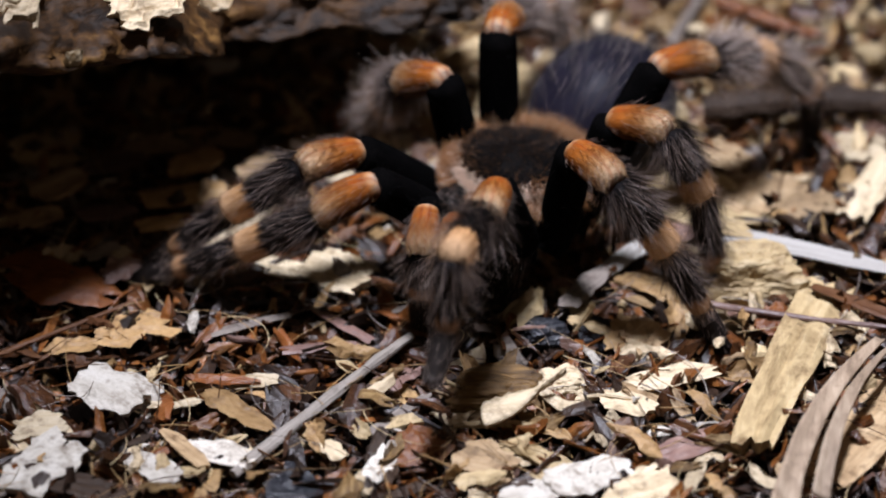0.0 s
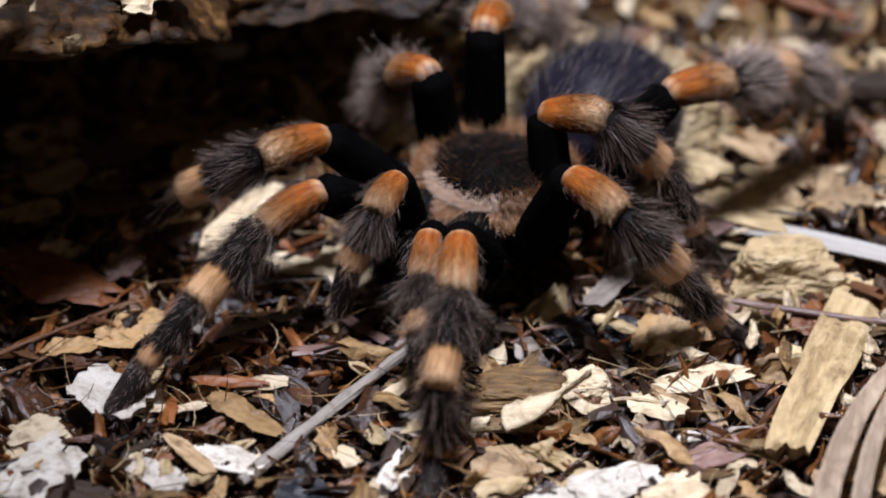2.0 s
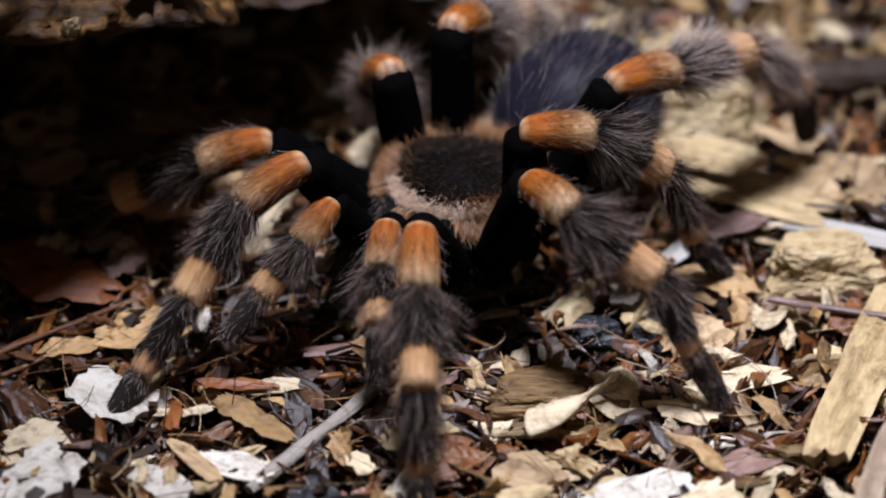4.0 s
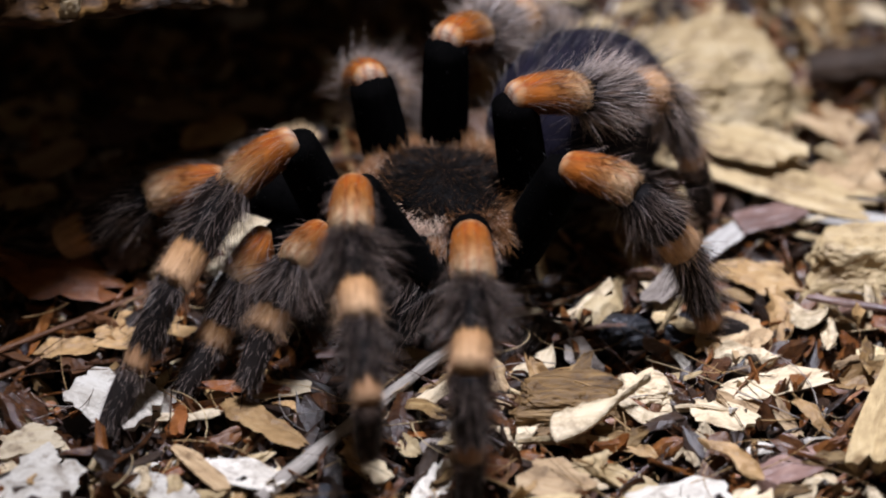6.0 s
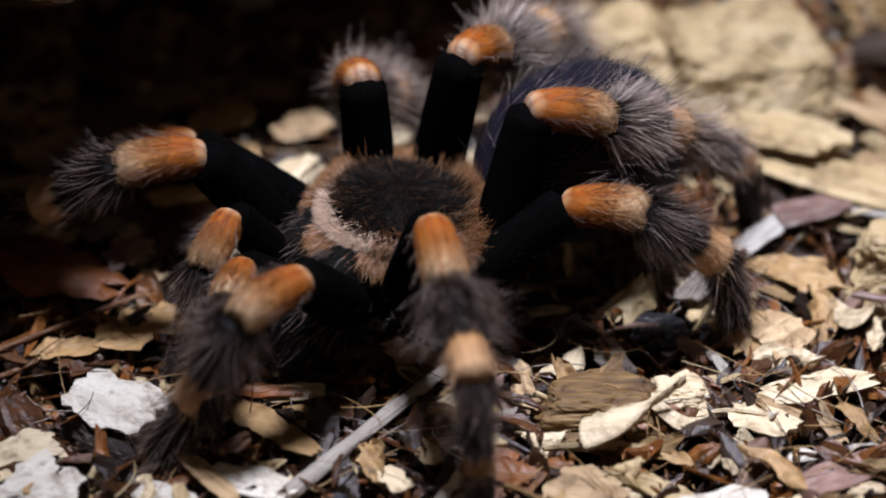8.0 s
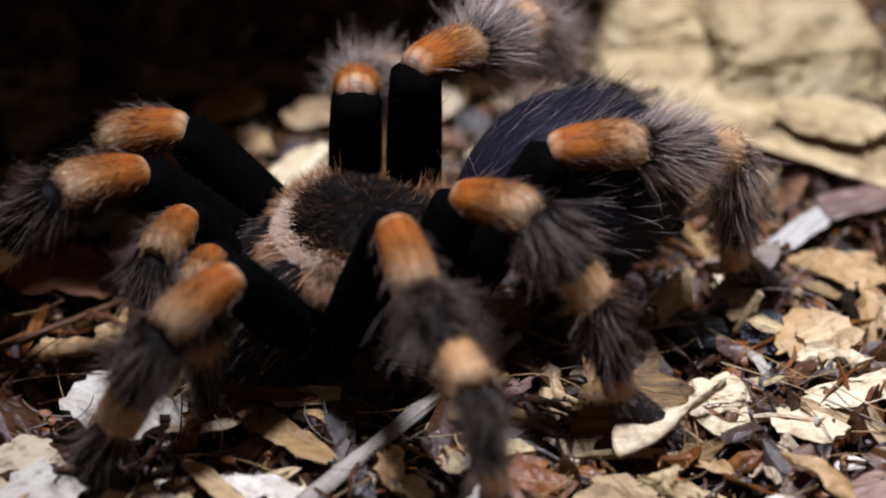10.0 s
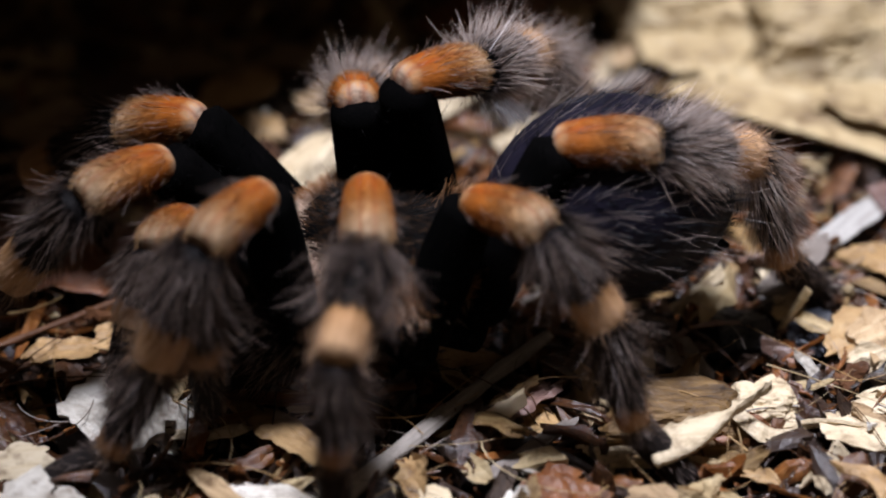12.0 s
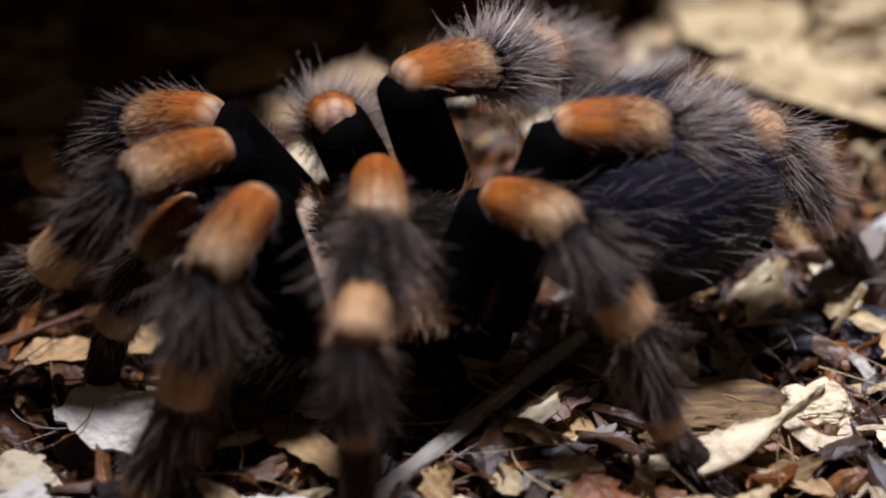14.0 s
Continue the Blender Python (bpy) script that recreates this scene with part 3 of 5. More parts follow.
flake("wood_chip", WHITE, -0.0111, -0.0612, -0.0070, -0.0527, 0.0040, 0.0005, 0.0025, 80, "pale wood chip with torn edge", "wood chip")
flake("wood_chip", GREY, -0.0120, -0.0492, -0.0020, -0.0391, 0.0019, 0.0005, 0.0020, 81, "thin grey splinter on litter", "wood chip")
flake("leaf", LEAF, -0.0070, -0.0555, -0.0012, -0.0498, 0.0073, 0.0004, 0.0025, 82, "reddish brown fallen leaf on litter", "leaf")
flake("bark_flake", DARK, -0.0575, -0.0612, -0.0450, -0.0654, 0.0071, 0.0010, 0.0025, 83, "dark bark flake among pale chips", "bark flake")
flake("wood_chip", WHITE, -0.0472, -0.0555, -0.0384, -0.0598, 0.0055, 0.0007, 0.0025, 84, "pale wood chip with torn edge", "wood chip")
flake("wood_chip", CREAM, -0.0635, -0.0534, -0.0602, -0.0506, 0.0045, 0.0007, 0.0020, 85, "pale wood chip with torn edge", "wood chip")
flake("wood_chip", CREAM, -0.0174, -0.0520, -0.0149, -0.0562, 0.0031, 0.0005, 0.0030, 86, "small cream wood chip on litter", "wood chip")
flake("wood_chip", CREAM, -0.0096, 0.0097, -0.0042, 0.0148, 0.0037, 0.0006, 0.0025, 87, "pale wood chip lying on dark litter", "wood chip")
flake("wood_chip", GREY, -0.0033, 0.0182, 0.0057, 0.0225, 0.0028, 0.0005, 0.0030, 88, "grey split chip of wood on dark litter", "wood chip")
flake("wood_chip", TAN, 0.0005, 0.0250, 0.0057, 0.0296, 0.0042, 0.0006, 0.0030, 89, "tan wood chip with torn ends", "wood chip")
flake("wood_chip", CREAM, -0.0055, 0.0232, -0.0021, 0.0265, 0.0032, 0.0005, 0.0025, 90, "short cream chip of wood on litter", "wood chip")
flake("bark_strip", RUSSET, 0.0065, 0.0194, 0.0129, 0.0231, 0.0033, 0.0005, 0.0030, 91, "russet strip of bark on litter", "bark strip")
flake("wood_chip", TAN, 0.0082, 0.0130, 0.0138, 0.0175, 0.0038, 0.0005, 0.0025, 92, "tan chip of wood lying flat on litter", "wood chip")
# the tan pieces under the log are paled in place of weak bounced light
flake("leaf", PALE_LEAF, -0.0647, -0.0086, -0.0584, -0.0041, 0.0052, 0.0003, 0.0030, 93, "curled dead leaf tinted tan to brighten the shade of the log", "leaf")
flake("bark_strip", MAUVE, -0.0548, 0.0055, -0.0468, 0.0089, 0.0051, 0.0005, 0.0030, 94, "mauve strip of bark in the shade of the log", "bark strip")
flake("bark_strip", PALE_LEAF, -0.0455, 0.0100, -0.0328, 0.0134, 0.0049, 0.0005, 0.0030, 95, "strip of bark tinted tan to brighten the shade under the log", "bark strip")
flake("wood_chip", TAN, -0.0618, 0.0122, -0.0542, 0.0167, 0.0059, 0.0007, 0.0030, 96, "chunk of bark tinted tan to brighten the shade under the log", "wood chip")
flake("wood_chip", TAN, -0.0650, 0.0040, -0.0578, 0.0077, 0.0047, 0.0006, 0.0030, 97, "chip of wood tinted tan to brighten the shade of the log", "wood chip")
flake("wood_chip", PALE_LEAF, -0.0454, 0.0025, -0.0387, 0.0060, 0.0041, 0.0005, 0.0030, 98, "chip of bark tinted tan to brighten the shade of the log", "wood chip")
flake("wood_chip", PALE_LEAF, -0.0414, 0.0182, -0.0338, 0.0225, 0.0055, 0.0006, 0.0030, 99, "chip of bark tinted tan to brighten the shade under the log", "wood chip")
flake("wood_chip", GREY, -0.0538, -0.0034, -0.0483, -0.0012, 0.0031, 0.0004, 0.0025, 100, "grey chip of wood in the shade of the log", "wood chip")
flake("wood_chip", TAN, -0.0303, 0.0167, -0.0252, 0.0213, 0.0045, 0.0006, 0.0030, 101, "chip of wood tinted tan to brighten the shade under the log", "wood chip")
boulder("wood_block", YELLOW, 0.0265, 0.031, 0.0098, 0.0095, 0.0062, 3, "pale tan block of wood with a cracked face", "wood block", 12)
boulder("wood_block", YELLOW, 0.0110, 0.0345, 0.0062, 0.0064, 0.0052, 31, "smooth cream block of wood with rounded edges", "wood block", -10)
boulder("wood_block", YELLOW, 0.0462, -0.0098, 0.0070, 0.0046, 0.0050, 14, "tan wood chunk with a cracked weathered face", "wood block", 4)
boulder("wood_block", CREAM, -0.0314, 0.0021, 0.0098, 0.0028, 0.0034, 41, "long pale chunk of split wood leaning by the log", "wood block", 57)
boulder("wood_block", RUSSET, 0.0085, -0.0374, 0.0072, 0.0043, 0.0026, 17, "thick brown split wood chunk with coarse grain", "wood block", 0)
boulder("wood_block", CREAM, 0.0177, -0.0362, 0.0032, 0.0035, 0.0024, 22, "rounded cream lump of wood on dark litter", "wood block", 15)
boulder("stone", STONE, 0.0150, -0.0222, 0.0031, 0.0028, 0.0019, 5, "small shiny black stone on litter", "stone", 20)
boulder("stone", STONE, 0.0230, -0.0215, 0.0026, 0.0024, 0.0016, 9, "small shiny black stone on litter", "stone", 60)
# the lens is focused on a bark strip in the middle of the litter
cam.data.dof.focus_object = min((ob for ob in scene.objects if ob.name.startswith(("bark_strip", "wood_chip", "leaf"))), key=lambda ob: (ob.location - Vector((-0.008, -0.0345, 0.002))).length)


# ---- the tarantula ----
BLACK = material("black_velvet", [(0.0006, 0.0006, 0.0006), (0.0012, 0.0011, 0.0011), (0.003, 0.0024, 0.0024)], 0.9, 2500, (0.3, 1, 1), 0.2, 0.015, 0.0)
BLACK_HAIR = material("black_hair", [(0.001, 0.001, 0.001), (0.003, 0.0028, 0.0028), (0.016, 0.013, 0.012)], 0.6, 1500, island=True, bump=0, spec=0.1, vary=0.3)
BELLY_HAIR = material("belly_hair", [(0.003, 0.0038, 0.0054), (0.0095, 0.0115, 0.0155), (0.032, 0.034, 0.042)], 0.45, 1500, island=True, bump=0, spec=0.18, vary=0.4)
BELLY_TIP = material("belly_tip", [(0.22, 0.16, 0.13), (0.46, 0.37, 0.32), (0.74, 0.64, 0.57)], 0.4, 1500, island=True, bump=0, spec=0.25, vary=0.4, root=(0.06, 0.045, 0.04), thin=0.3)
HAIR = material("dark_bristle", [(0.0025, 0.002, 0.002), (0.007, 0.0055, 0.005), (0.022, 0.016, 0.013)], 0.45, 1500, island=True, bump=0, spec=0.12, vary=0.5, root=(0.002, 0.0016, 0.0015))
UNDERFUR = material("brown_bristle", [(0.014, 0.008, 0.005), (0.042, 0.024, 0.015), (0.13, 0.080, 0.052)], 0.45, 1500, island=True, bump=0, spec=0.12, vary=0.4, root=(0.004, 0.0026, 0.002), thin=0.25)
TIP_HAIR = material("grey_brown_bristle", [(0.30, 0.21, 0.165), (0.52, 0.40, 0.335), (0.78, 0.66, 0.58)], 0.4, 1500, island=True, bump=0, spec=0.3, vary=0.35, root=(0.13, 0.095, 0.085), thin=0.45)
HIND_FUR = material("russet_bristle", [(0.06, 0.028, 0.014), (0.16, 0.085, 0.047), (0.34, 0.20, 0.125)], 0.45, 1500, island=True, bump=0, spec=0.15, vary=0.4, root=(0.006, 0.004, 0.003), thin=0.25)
# hind-leg hair is paler; the glint on its tips is coloured in too
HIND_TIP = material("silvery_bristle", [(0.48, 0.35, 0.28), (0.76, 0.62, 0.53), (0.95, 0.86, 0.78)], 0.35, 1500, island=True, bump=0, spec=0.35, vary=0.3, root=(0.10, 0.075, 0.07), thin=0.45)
PALE_HAIR = material("pale_bristle", [(0.24, 0.125, 0.06), (0.42, 0.255, 0.145), (0.58, 0.40, 0.27)], 0.45, 1500, island=True, bump=0, spec=0.25, vary=0.3, thin=0.25)
KNEE_HAIR = material("knee_hair", [(0.14, 0.036, 0.006), (0.26, 0.085, 0.017), (0.38, 0.165, 0.055)], 0.5, 1500, island=True, bump=0, spec=0.2, vary=0.3, thin=0.2)
KNEE_TIP = material("knee_tip_hair", [(0.27, 0.13, 0.05), (0.42, 0.25, 0.12), (0.57, 0.41, 0.25)], 0.5, 1500, island=True, bump=0, spec=0.2, vary=0.25, thin=0.2)
RIM = material("rim_hair", [(0.56, 0.38, 0.26), (0.76, 0.57, 0.43), (0.90, 0.77, 0.65)], 0.45, 1500, island=True, bump=0, spec=0.3, vary=0.2, thin=0.2)
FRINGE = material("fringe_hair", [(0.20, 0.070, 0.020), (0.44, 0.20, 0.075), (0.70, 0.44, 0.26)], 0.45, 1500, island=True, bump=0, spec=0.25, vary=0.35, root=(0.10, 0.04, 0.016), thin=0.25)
KNEE = banded("orange_knee", [(0.0, (0.50, 0.35, 0.24)), (0.06, (0.38, 0.20, 0.09)), (0.14, (0.24, 0.075, 0.016)), (0.28, (0.27, 0.076, 0.011)), (0.50, (0.31, 0.112, 0.025)), (0.72, (0.38, 0.20, 0.085)), (0.90, (0.50, 0.34, 0.20)), (1.0, (0.52, 0.38, 0.25))], streak=0.10, lines=True)
SHIN = banded("banded_tibia", [(0.0, (0.005, 0.004, 0.004)), (0.12, (0.005, 0.004, 0.004)), (0.58, (0.008, 0.006, 0.005)), (0.66, (0.40, 0.21, 0.09)), (1.0, (0.50, 0.31, 0.17))])
ANKLE = banded("banded_metatarsus", [(0.0, (0.006, 0.004, 0.004)), (0.15, (0.005, 0.004, 0.004)), (0.72, (0.008, 0.006, 0.005)), (0.82, (0.32, 0.17, 0.085)), (1.0, (0.40, 0.24, 0.13))])
FOOT = banded("dark_foot", [(0.0, (0.05, 0.03, 0.02)), (0.2, (0.014, 0.011, 0.01)), (1.0, (0.022, 0.017, 0.015))])
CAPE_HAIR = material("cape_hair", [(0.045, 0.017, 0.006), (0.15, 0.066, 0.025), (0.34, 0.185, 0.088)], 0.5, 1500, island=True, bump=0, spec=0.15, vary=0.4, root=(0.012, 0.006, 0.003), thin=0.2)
SHELL = material("carapace_cuticle", [(0.001, 0.0008, 0.0007), (0.0028, 0.002, 0.0017), (0.008, 0.005, 0.0035)], 0.6, 600, (1, 1, 1), 0.3, 0.03, 0.0)
BELLY = material("abdomen_skin", [(0.004, 0.0034, 0.006), (0.010, 0.0085, 0.0145), (0.022, 0.018, 0.024)], 0.45, 300, (1, 1, 1), 0.3, 0.06, 0.0)
FANG = material("fang_base", [(0.0012, 0.001, 0.001), (0.003, 0.0024, 0.002), (0.012, 0.008, 0.006)], 0.6, 900, (0.3, 1, 1), 0.4, 0.04, 0.0)

tarantula = new("tarantula")
tagged(tarantula, "hairy black tarantula with orange knees walking over bark litter", "tarantula")


def ellipsoid(rx, ry, rz, shape, rings=26, sides=36):
    verts, faces = [], []
    for i in range(rings + 1):
        b = math.pi * (i / rings - 0.5)
        for k in range(sides):
            a = 2 * math.pi * k / sides
            verts.append(shape(rx * math.sin(b), ry * math.cos(b) * math.cos(a), rz * math.cos(b) * math.sin(a)))
    for i in range(rings):
        for k in range(sides):
            a, b = i * sides + k, i * sides + (k + 1) % sides
            faces.append((a, a + sides, b + sides, b))
    return verts, faces


def coat(parent, points, normals, lean, lengths, thick, mat, seed, label, spread=0.35, name="bristles", mats=None, index=None):
    """A coat of hairs that stand on the points, leaning along lean."""
    rng = np.random.default_rng(seed)
    w = normals + lean + rng.normal(0, spread, normals.shape)
    w /= np.linalg.norm(w, axis=1)[:, None]
    v, f, per = hairs(points, w, lengths, thick, rng, 0.35)
    me = mesh_of(name, v, f, mats or [mat], None if index is None else np.repeat(index, per).tolist())
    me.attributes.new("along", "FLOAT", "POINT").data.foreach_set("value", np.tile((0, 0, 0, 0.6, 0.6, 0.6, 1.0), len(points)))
    return part(name, me, parent, label)


def body_shape(x, y, z):
    """Carapace: broad and flat, narrower in front, with a raised head and a pit."""
    k = x / 0.0108
    w = 1.0 - 0.20 * max(0.0, k) ** 1.5
    if z > 0:
        z = z * (0.75 + 0.25 * math.exp(-((k - 0.35) / 0.5) ** 2 * 1.0)) - 0.0007 * math.exp(-((x + 0.001) ** 2 + y * y) / 0.0000016)
        z -= 0.00035 * abs(math.sin(math.atan2(y, x) * 4)) * min(1, math.hypot(x, y) / 0.006)
    return (x, y * w, z)


def build_trunk():
    rx, ry, rz = 0.0108, 0.0114, 0.0064
    v, f = ellipsoid(rx, ry, rz, body_shape, 30, 40)
    car = part("carapace", mesh_of("carapace", v, f, [SHELL], smooth=True), tarantula, "black carapace with a pinkish tan hairy rim", pose(-0.0018, 0, 0.0150, 0, -1, 0))
    rng = np.random.default_rng(31)
    # rim of pale hair
    n = 10000
    a = rng.uniform(0.75, 2 * math.pi - 0.75, n)
    s = 1 - np.abs(rng.normal(0, 0.095, n))
    pts = np.array([body_shape(rx * q * math.cos(w), ry * q * math.sin(w), rz * math.sqrt(max(0.0, 1 - q * q)) + 0.0001) for w, q in zip(a, s)])
    nor = np.stack([np.cos(a) * 0.4, np.sin(a) * 0.4, np.full(n, 0.65)], 1)
    coat(car, pts, nor, np.stack([np.cos(a) * 0.8, np.sin(a) * 0.8, np.zeros(n)], 1), rng.uniform(0.0007, 0.0024, n), 0.000034, FRINGE, 32, "pinkish tan hair round the carapace", 0.42, "fringe")
    # over the front edge: a cream line, and longer orange-brown hair that hangs down outside it
    n = 9000
    a = rng.normal(0, 0.80, n)
    s = 1.0 - np.abs(rng.normal(0, 0.075, n))
    outer = s > 0.925
    pts = np.array([body_shape(rx * q * math.cos(w), ry * q * math.sin(w), rz * math.sqrt(max(0.0, 1 - q * q)) + 0.0001) for w, q in zip(a, s)])
    droop = np.where(outer, -0.45, 0.25)
    coat(car, pts, np.stack([np.zeros(n), np.zeros(n), droop], 1), np.stack([np.cos(a), np.sin(a), np.zeros(n)], 1), np.where(outer, rng.uniform(0.0012, 0.0032, n), rng.uniform(0.0008, 0.0017, n)), 0.000036, None, 34, "whitish pink band of hair over the front edge", 0.22, "front_fringe", [RIM, FRINGE], (outer & (rng.uniform(0, 1, n) < 0.8)).astype(int))
    n = 2200
    a = math.pi + rng.normal(0, 0.95, n)
    s = 1.0 - np.abs(rng.normal(0, 0.14, n))
    pts = np.array([body_shape(rx * q * math.cos(w), ry * q * math.sin(w), rz * math.sqrt(max(0.0, 1 - q * q))) for w, q in zip(a, s)])
    coat(car, pts, np.tile((0, 0, 1.0), (n, 1)), np.stack([np.cos(a) * 0.9, np.sin(a) * 0.9, np.zeros(n)], 1), rng.uniform(0.0012, 0.0036, n), 0.000026, None, 36, "long golden hair over the rear edge", 0.3, "rear_fringe", [FRINGE, PALE_HAIR], (rng.uniform(0, 1, n) < 0.4).astype(int))
    n = 7000
    a, s = rng.uniform(0, 2 * math.pi, n), np.sqrt(rng.uniform(0.0, 0.82, n))
    pts = np.array([body_shape(rx * q * math.cos(w), ry * q * math.sin(w), rz * math.sqrt(1 - q * q)) for w, q in zip(a, s)])
    coat(car, pts, np.tile((0, 0, 0.18), (n, 1)), np.stack([np.cos(a) * 0.9 - 0.2, np.sin(a) * 0.9, np.zeros(n)], 1), rng.uniform(0.0006, 0.0015, n), 0.000022, None, 33, "short black and brown hair", 0.15, "bristles", [BLACK_HAIR, CAPE_HAIR], (rng.uniform(0, 1, n) < 0.20 + 0.8 * np.clip((s - 0.50) / 0.35, 0, 1) ** 2).astype(int))
    v, f = ellipsoid(0.0014, 0.0013, 0.0008, lambda x, y, z: (x, y, z), 10, 14)
    part("eye_mound", mesh_of("eye_mound", v, f, [BLACK], smooth=True), tarantula, "", pose(0.0058, 0, 0.0186))
    v, f = ellipsoid(0.0105, 0.0085, 0.0038, lambda x, y, z: (x, y, z), 16, 24)
    part("sternum", mesh_of("sternum", v, f, [BLACK], smooth=True), tarantula, "", pose(0, 0, 0.0098))
    # abdomen
    def sac(x, y, z):
        k = x / 0.0135
        w = 1 - 0.16 * max(0, k) ** 2
        return (x, y * w, z * w + (0.0006 if z > 0 else 0) * (1 - k * k))
    rx, ry, rz = 0.0134, 0.0106, 0.0103
    v, f = ellipsoid(rx, ry, rz, sac, 34, 44)
    ab = part("abdomen", mesh_of("abdomen", v, f, [BELLY], smooth=True), tarantula, "large blue-black abdomen with long pale-tipped hairs", pose(-0.0252, 0, 0.0122, 0, 5, 0))
    n = 5200
    d = rng.normal(size=(n, 3))
    d /= np.linalg.norm(d, axis=1)[:, None]
    pts = np.array([sac(*(d[i] * (rx, ry, rz))) for i in range(n)])
    nor = d / np.array([rx, ry, rz])
    nor /= np.linalg.norm(nor, axis=1)[:, None]
    long_ = rng.uniform(0, 1, n) < np.where(d[:, 2] > 0.1, 0.24, 0.05)
    lengths = np.where(long_, rng.uniform(0.0026, 0.0062, n), rng.uniform(0.0007, 0.0017, n))
    coat(ab, pts, nor * np.where(long_, 0.75, 0.32)[:, None], np.tile((-1.0, 0, 0.0), (n, 1)), lengths, np.where(long_, 0.000027, 0.00003), None, 35, "long dark hairs with pale tips", 0.22, "bristles", [BELLY_HAIR, BELLY_TIP], np.where(long_ & (rng.uniform(0, 1, n) < 0.75), 1, 0))
    v, f = lathe([(0, 0.0022, 0.0020, 0), (0.002, 0.0026, 0.0024, 0), (0.006, 0.0016, 0.0016, 0.0006)], 12)
    part("waist", mesh_of("waist", v, f, [BLACK], smooth=True), tarantula, "", pose(-0.0110, 0, 0.0130, 0, 0, 180))
    for s in (1, -1):
        v, f = lathe([(0, 0.0009, 0.0009, 0), (0.001, 0.0008, 0.0008, 0), (0.0020, 0.0003, 0.0003, 0.0002)], 10)
        part("spinneret", mesh_of("spinneret", v, f, [BLACK], smooth=True), ab, "", pose(-0.0100, 0.0016 * s, -0.0066, 0, 25, 180 - 14 * s))
        v, f = ellipsoid(0.0084, 0.0046, 0.0056, lambda x, y, z: (x, y * (1 - 0.10 * x / 0.0084), z), 18, 20)
        ch = part("chelicera", mesh_of("chelicera", v, f, [FANG], smooth=True), tarantula, "hairy dark chelicera with grey and tan hair", pose(0.0108, 0.0044 * s, 0.0104, 0, 36, 5 * s))
        n = 2600
        d = rng.normal(size=(n, 3))
        d /= np.linalg.norm(d, axis=1)[:, None]
        coat(ch, d * (0.0084, 0.0046, 0.0056), d * 0.25, np.tile((1.1, 0, 0), (n, 1)), rng.uniform(0.0014, 0.0040, n), 0.000026, None, 40 + s, "dark hair with grey tips", 0.2, "bristles", [BLACK_HAIR, UNDERFUR, TIP_HAIR], np.where((d[:, 0] < 0.45) & (d[:, 2] > -0.35), rng.choice(3, n, p=(0.30, 0.30, 0.40)), rng.choice(3, n, p=(0.75, 0.22, 0.03))))
        v, f = lathe([(0, 0.0008, 0.0008, 0), (0.0025, 0.0006, 0.0006, -0.0006), (0.0050, 0.0001, 0.0001, -0.0022)], 8)
        part("fang", mesh_of("fang", v, f, [STONE], smooth=True), ch, "shiny black fang", pose(0.0045, 0, -0.002, 0, 70, 0))
    return ab


def tube(L, r0, r1, bulge, back=0.0):
    st = []
    for i in range(21):
        k = i / 20
        cap = math.sqrt(max(0.0, 1 - (1 - min(1.0, k * L / (0.9 * r0))) ** 2)) * 0.9 + 0.1
        tail = math.sqrt(max(0.0, 1 - (1 - min(1.0, (1 - k) * L / (0.5 * r1))) ** 2)) * 0.6 + 0.4
        r = (r0 + (r1 - r0) * k) * (1 + bulge * math.sin(math.pi * k)) * cap * tail
        st.append(((L + back) * k - back, r * 0.95, r, 0))
    return lathe(st, 24)


def shag(parent, L, r0, r1, n, length, seed, pale, lean=0.8, thick=0.000030, dark=None, frost=0.62, share=0.36, fur=()):
    """Bristles along a tube from 0 to L; pale: the stretch (from, to) on which they are pale."""
    rng = np.random.default_rng(seed)
    k, a = rng.uniform(0.0, 0.99, n), rng.uniform(0, 2 * math.pi, n)
    k = np.where(rng.uniform(0, 1, n) < 0.20, rng.uniform(-0.06, 0.08, n), k)
    r = r0 + (r1 - r0) * k
    nor = np.stack([np.zeros(n), np.cos(a), np.sin(a)], 1)
    pts = nor * (r * 0.95)[:, None]
    pts[:, 0] = k * L
    long_ = rng.uniform(0, 1, n) < share
    lengths = length * np.where(long_, rng.uniform(0.45, 1.15, n) ** 1.2, rng.uniform(0.18, 0.50, n))
    luck = rng.uniform(0, 1, n)
    index = np.where(long_, np.where(luck < frost, 3, 2), np.where(luck < 0.68 - 0.18 * frost, 0, np.where(luck < 1.0 - 0.16 * frost, 2, 3)))
    if dark:
        index = np.zeros(n, int)
    if pale:
        on = (k > pale[0]) & (k < pale[1]) & (rng.uniform(0, 1, n) < 0.92)
        index = np.where(on, 1, index)
        lengths = np.where(on, lengths * 0.34, lengths)
        if pale[0] > 0.1:
            lengths = np.where(on, lengths, np.minimum(lengths, np.maximum(0.0009, (pale[0] - k) * L * 1.5 + 0.0004)))
    return coat(parent, pts, nor * 0.65, np.stack([np.where(long_, lean * 0.85, lean * 1.6), np.zeros(n), np.zeros(n)], 1), lengths, np.where(index == 3, thick * 1.05, np.where(long_, thick, thick * 0.8)), None, seed + 1, "", 0.22, "bristles", [dark or HAIR, PALE_HAIR, *(fur or (UNDERFUR, TIP_HAIR))], index)


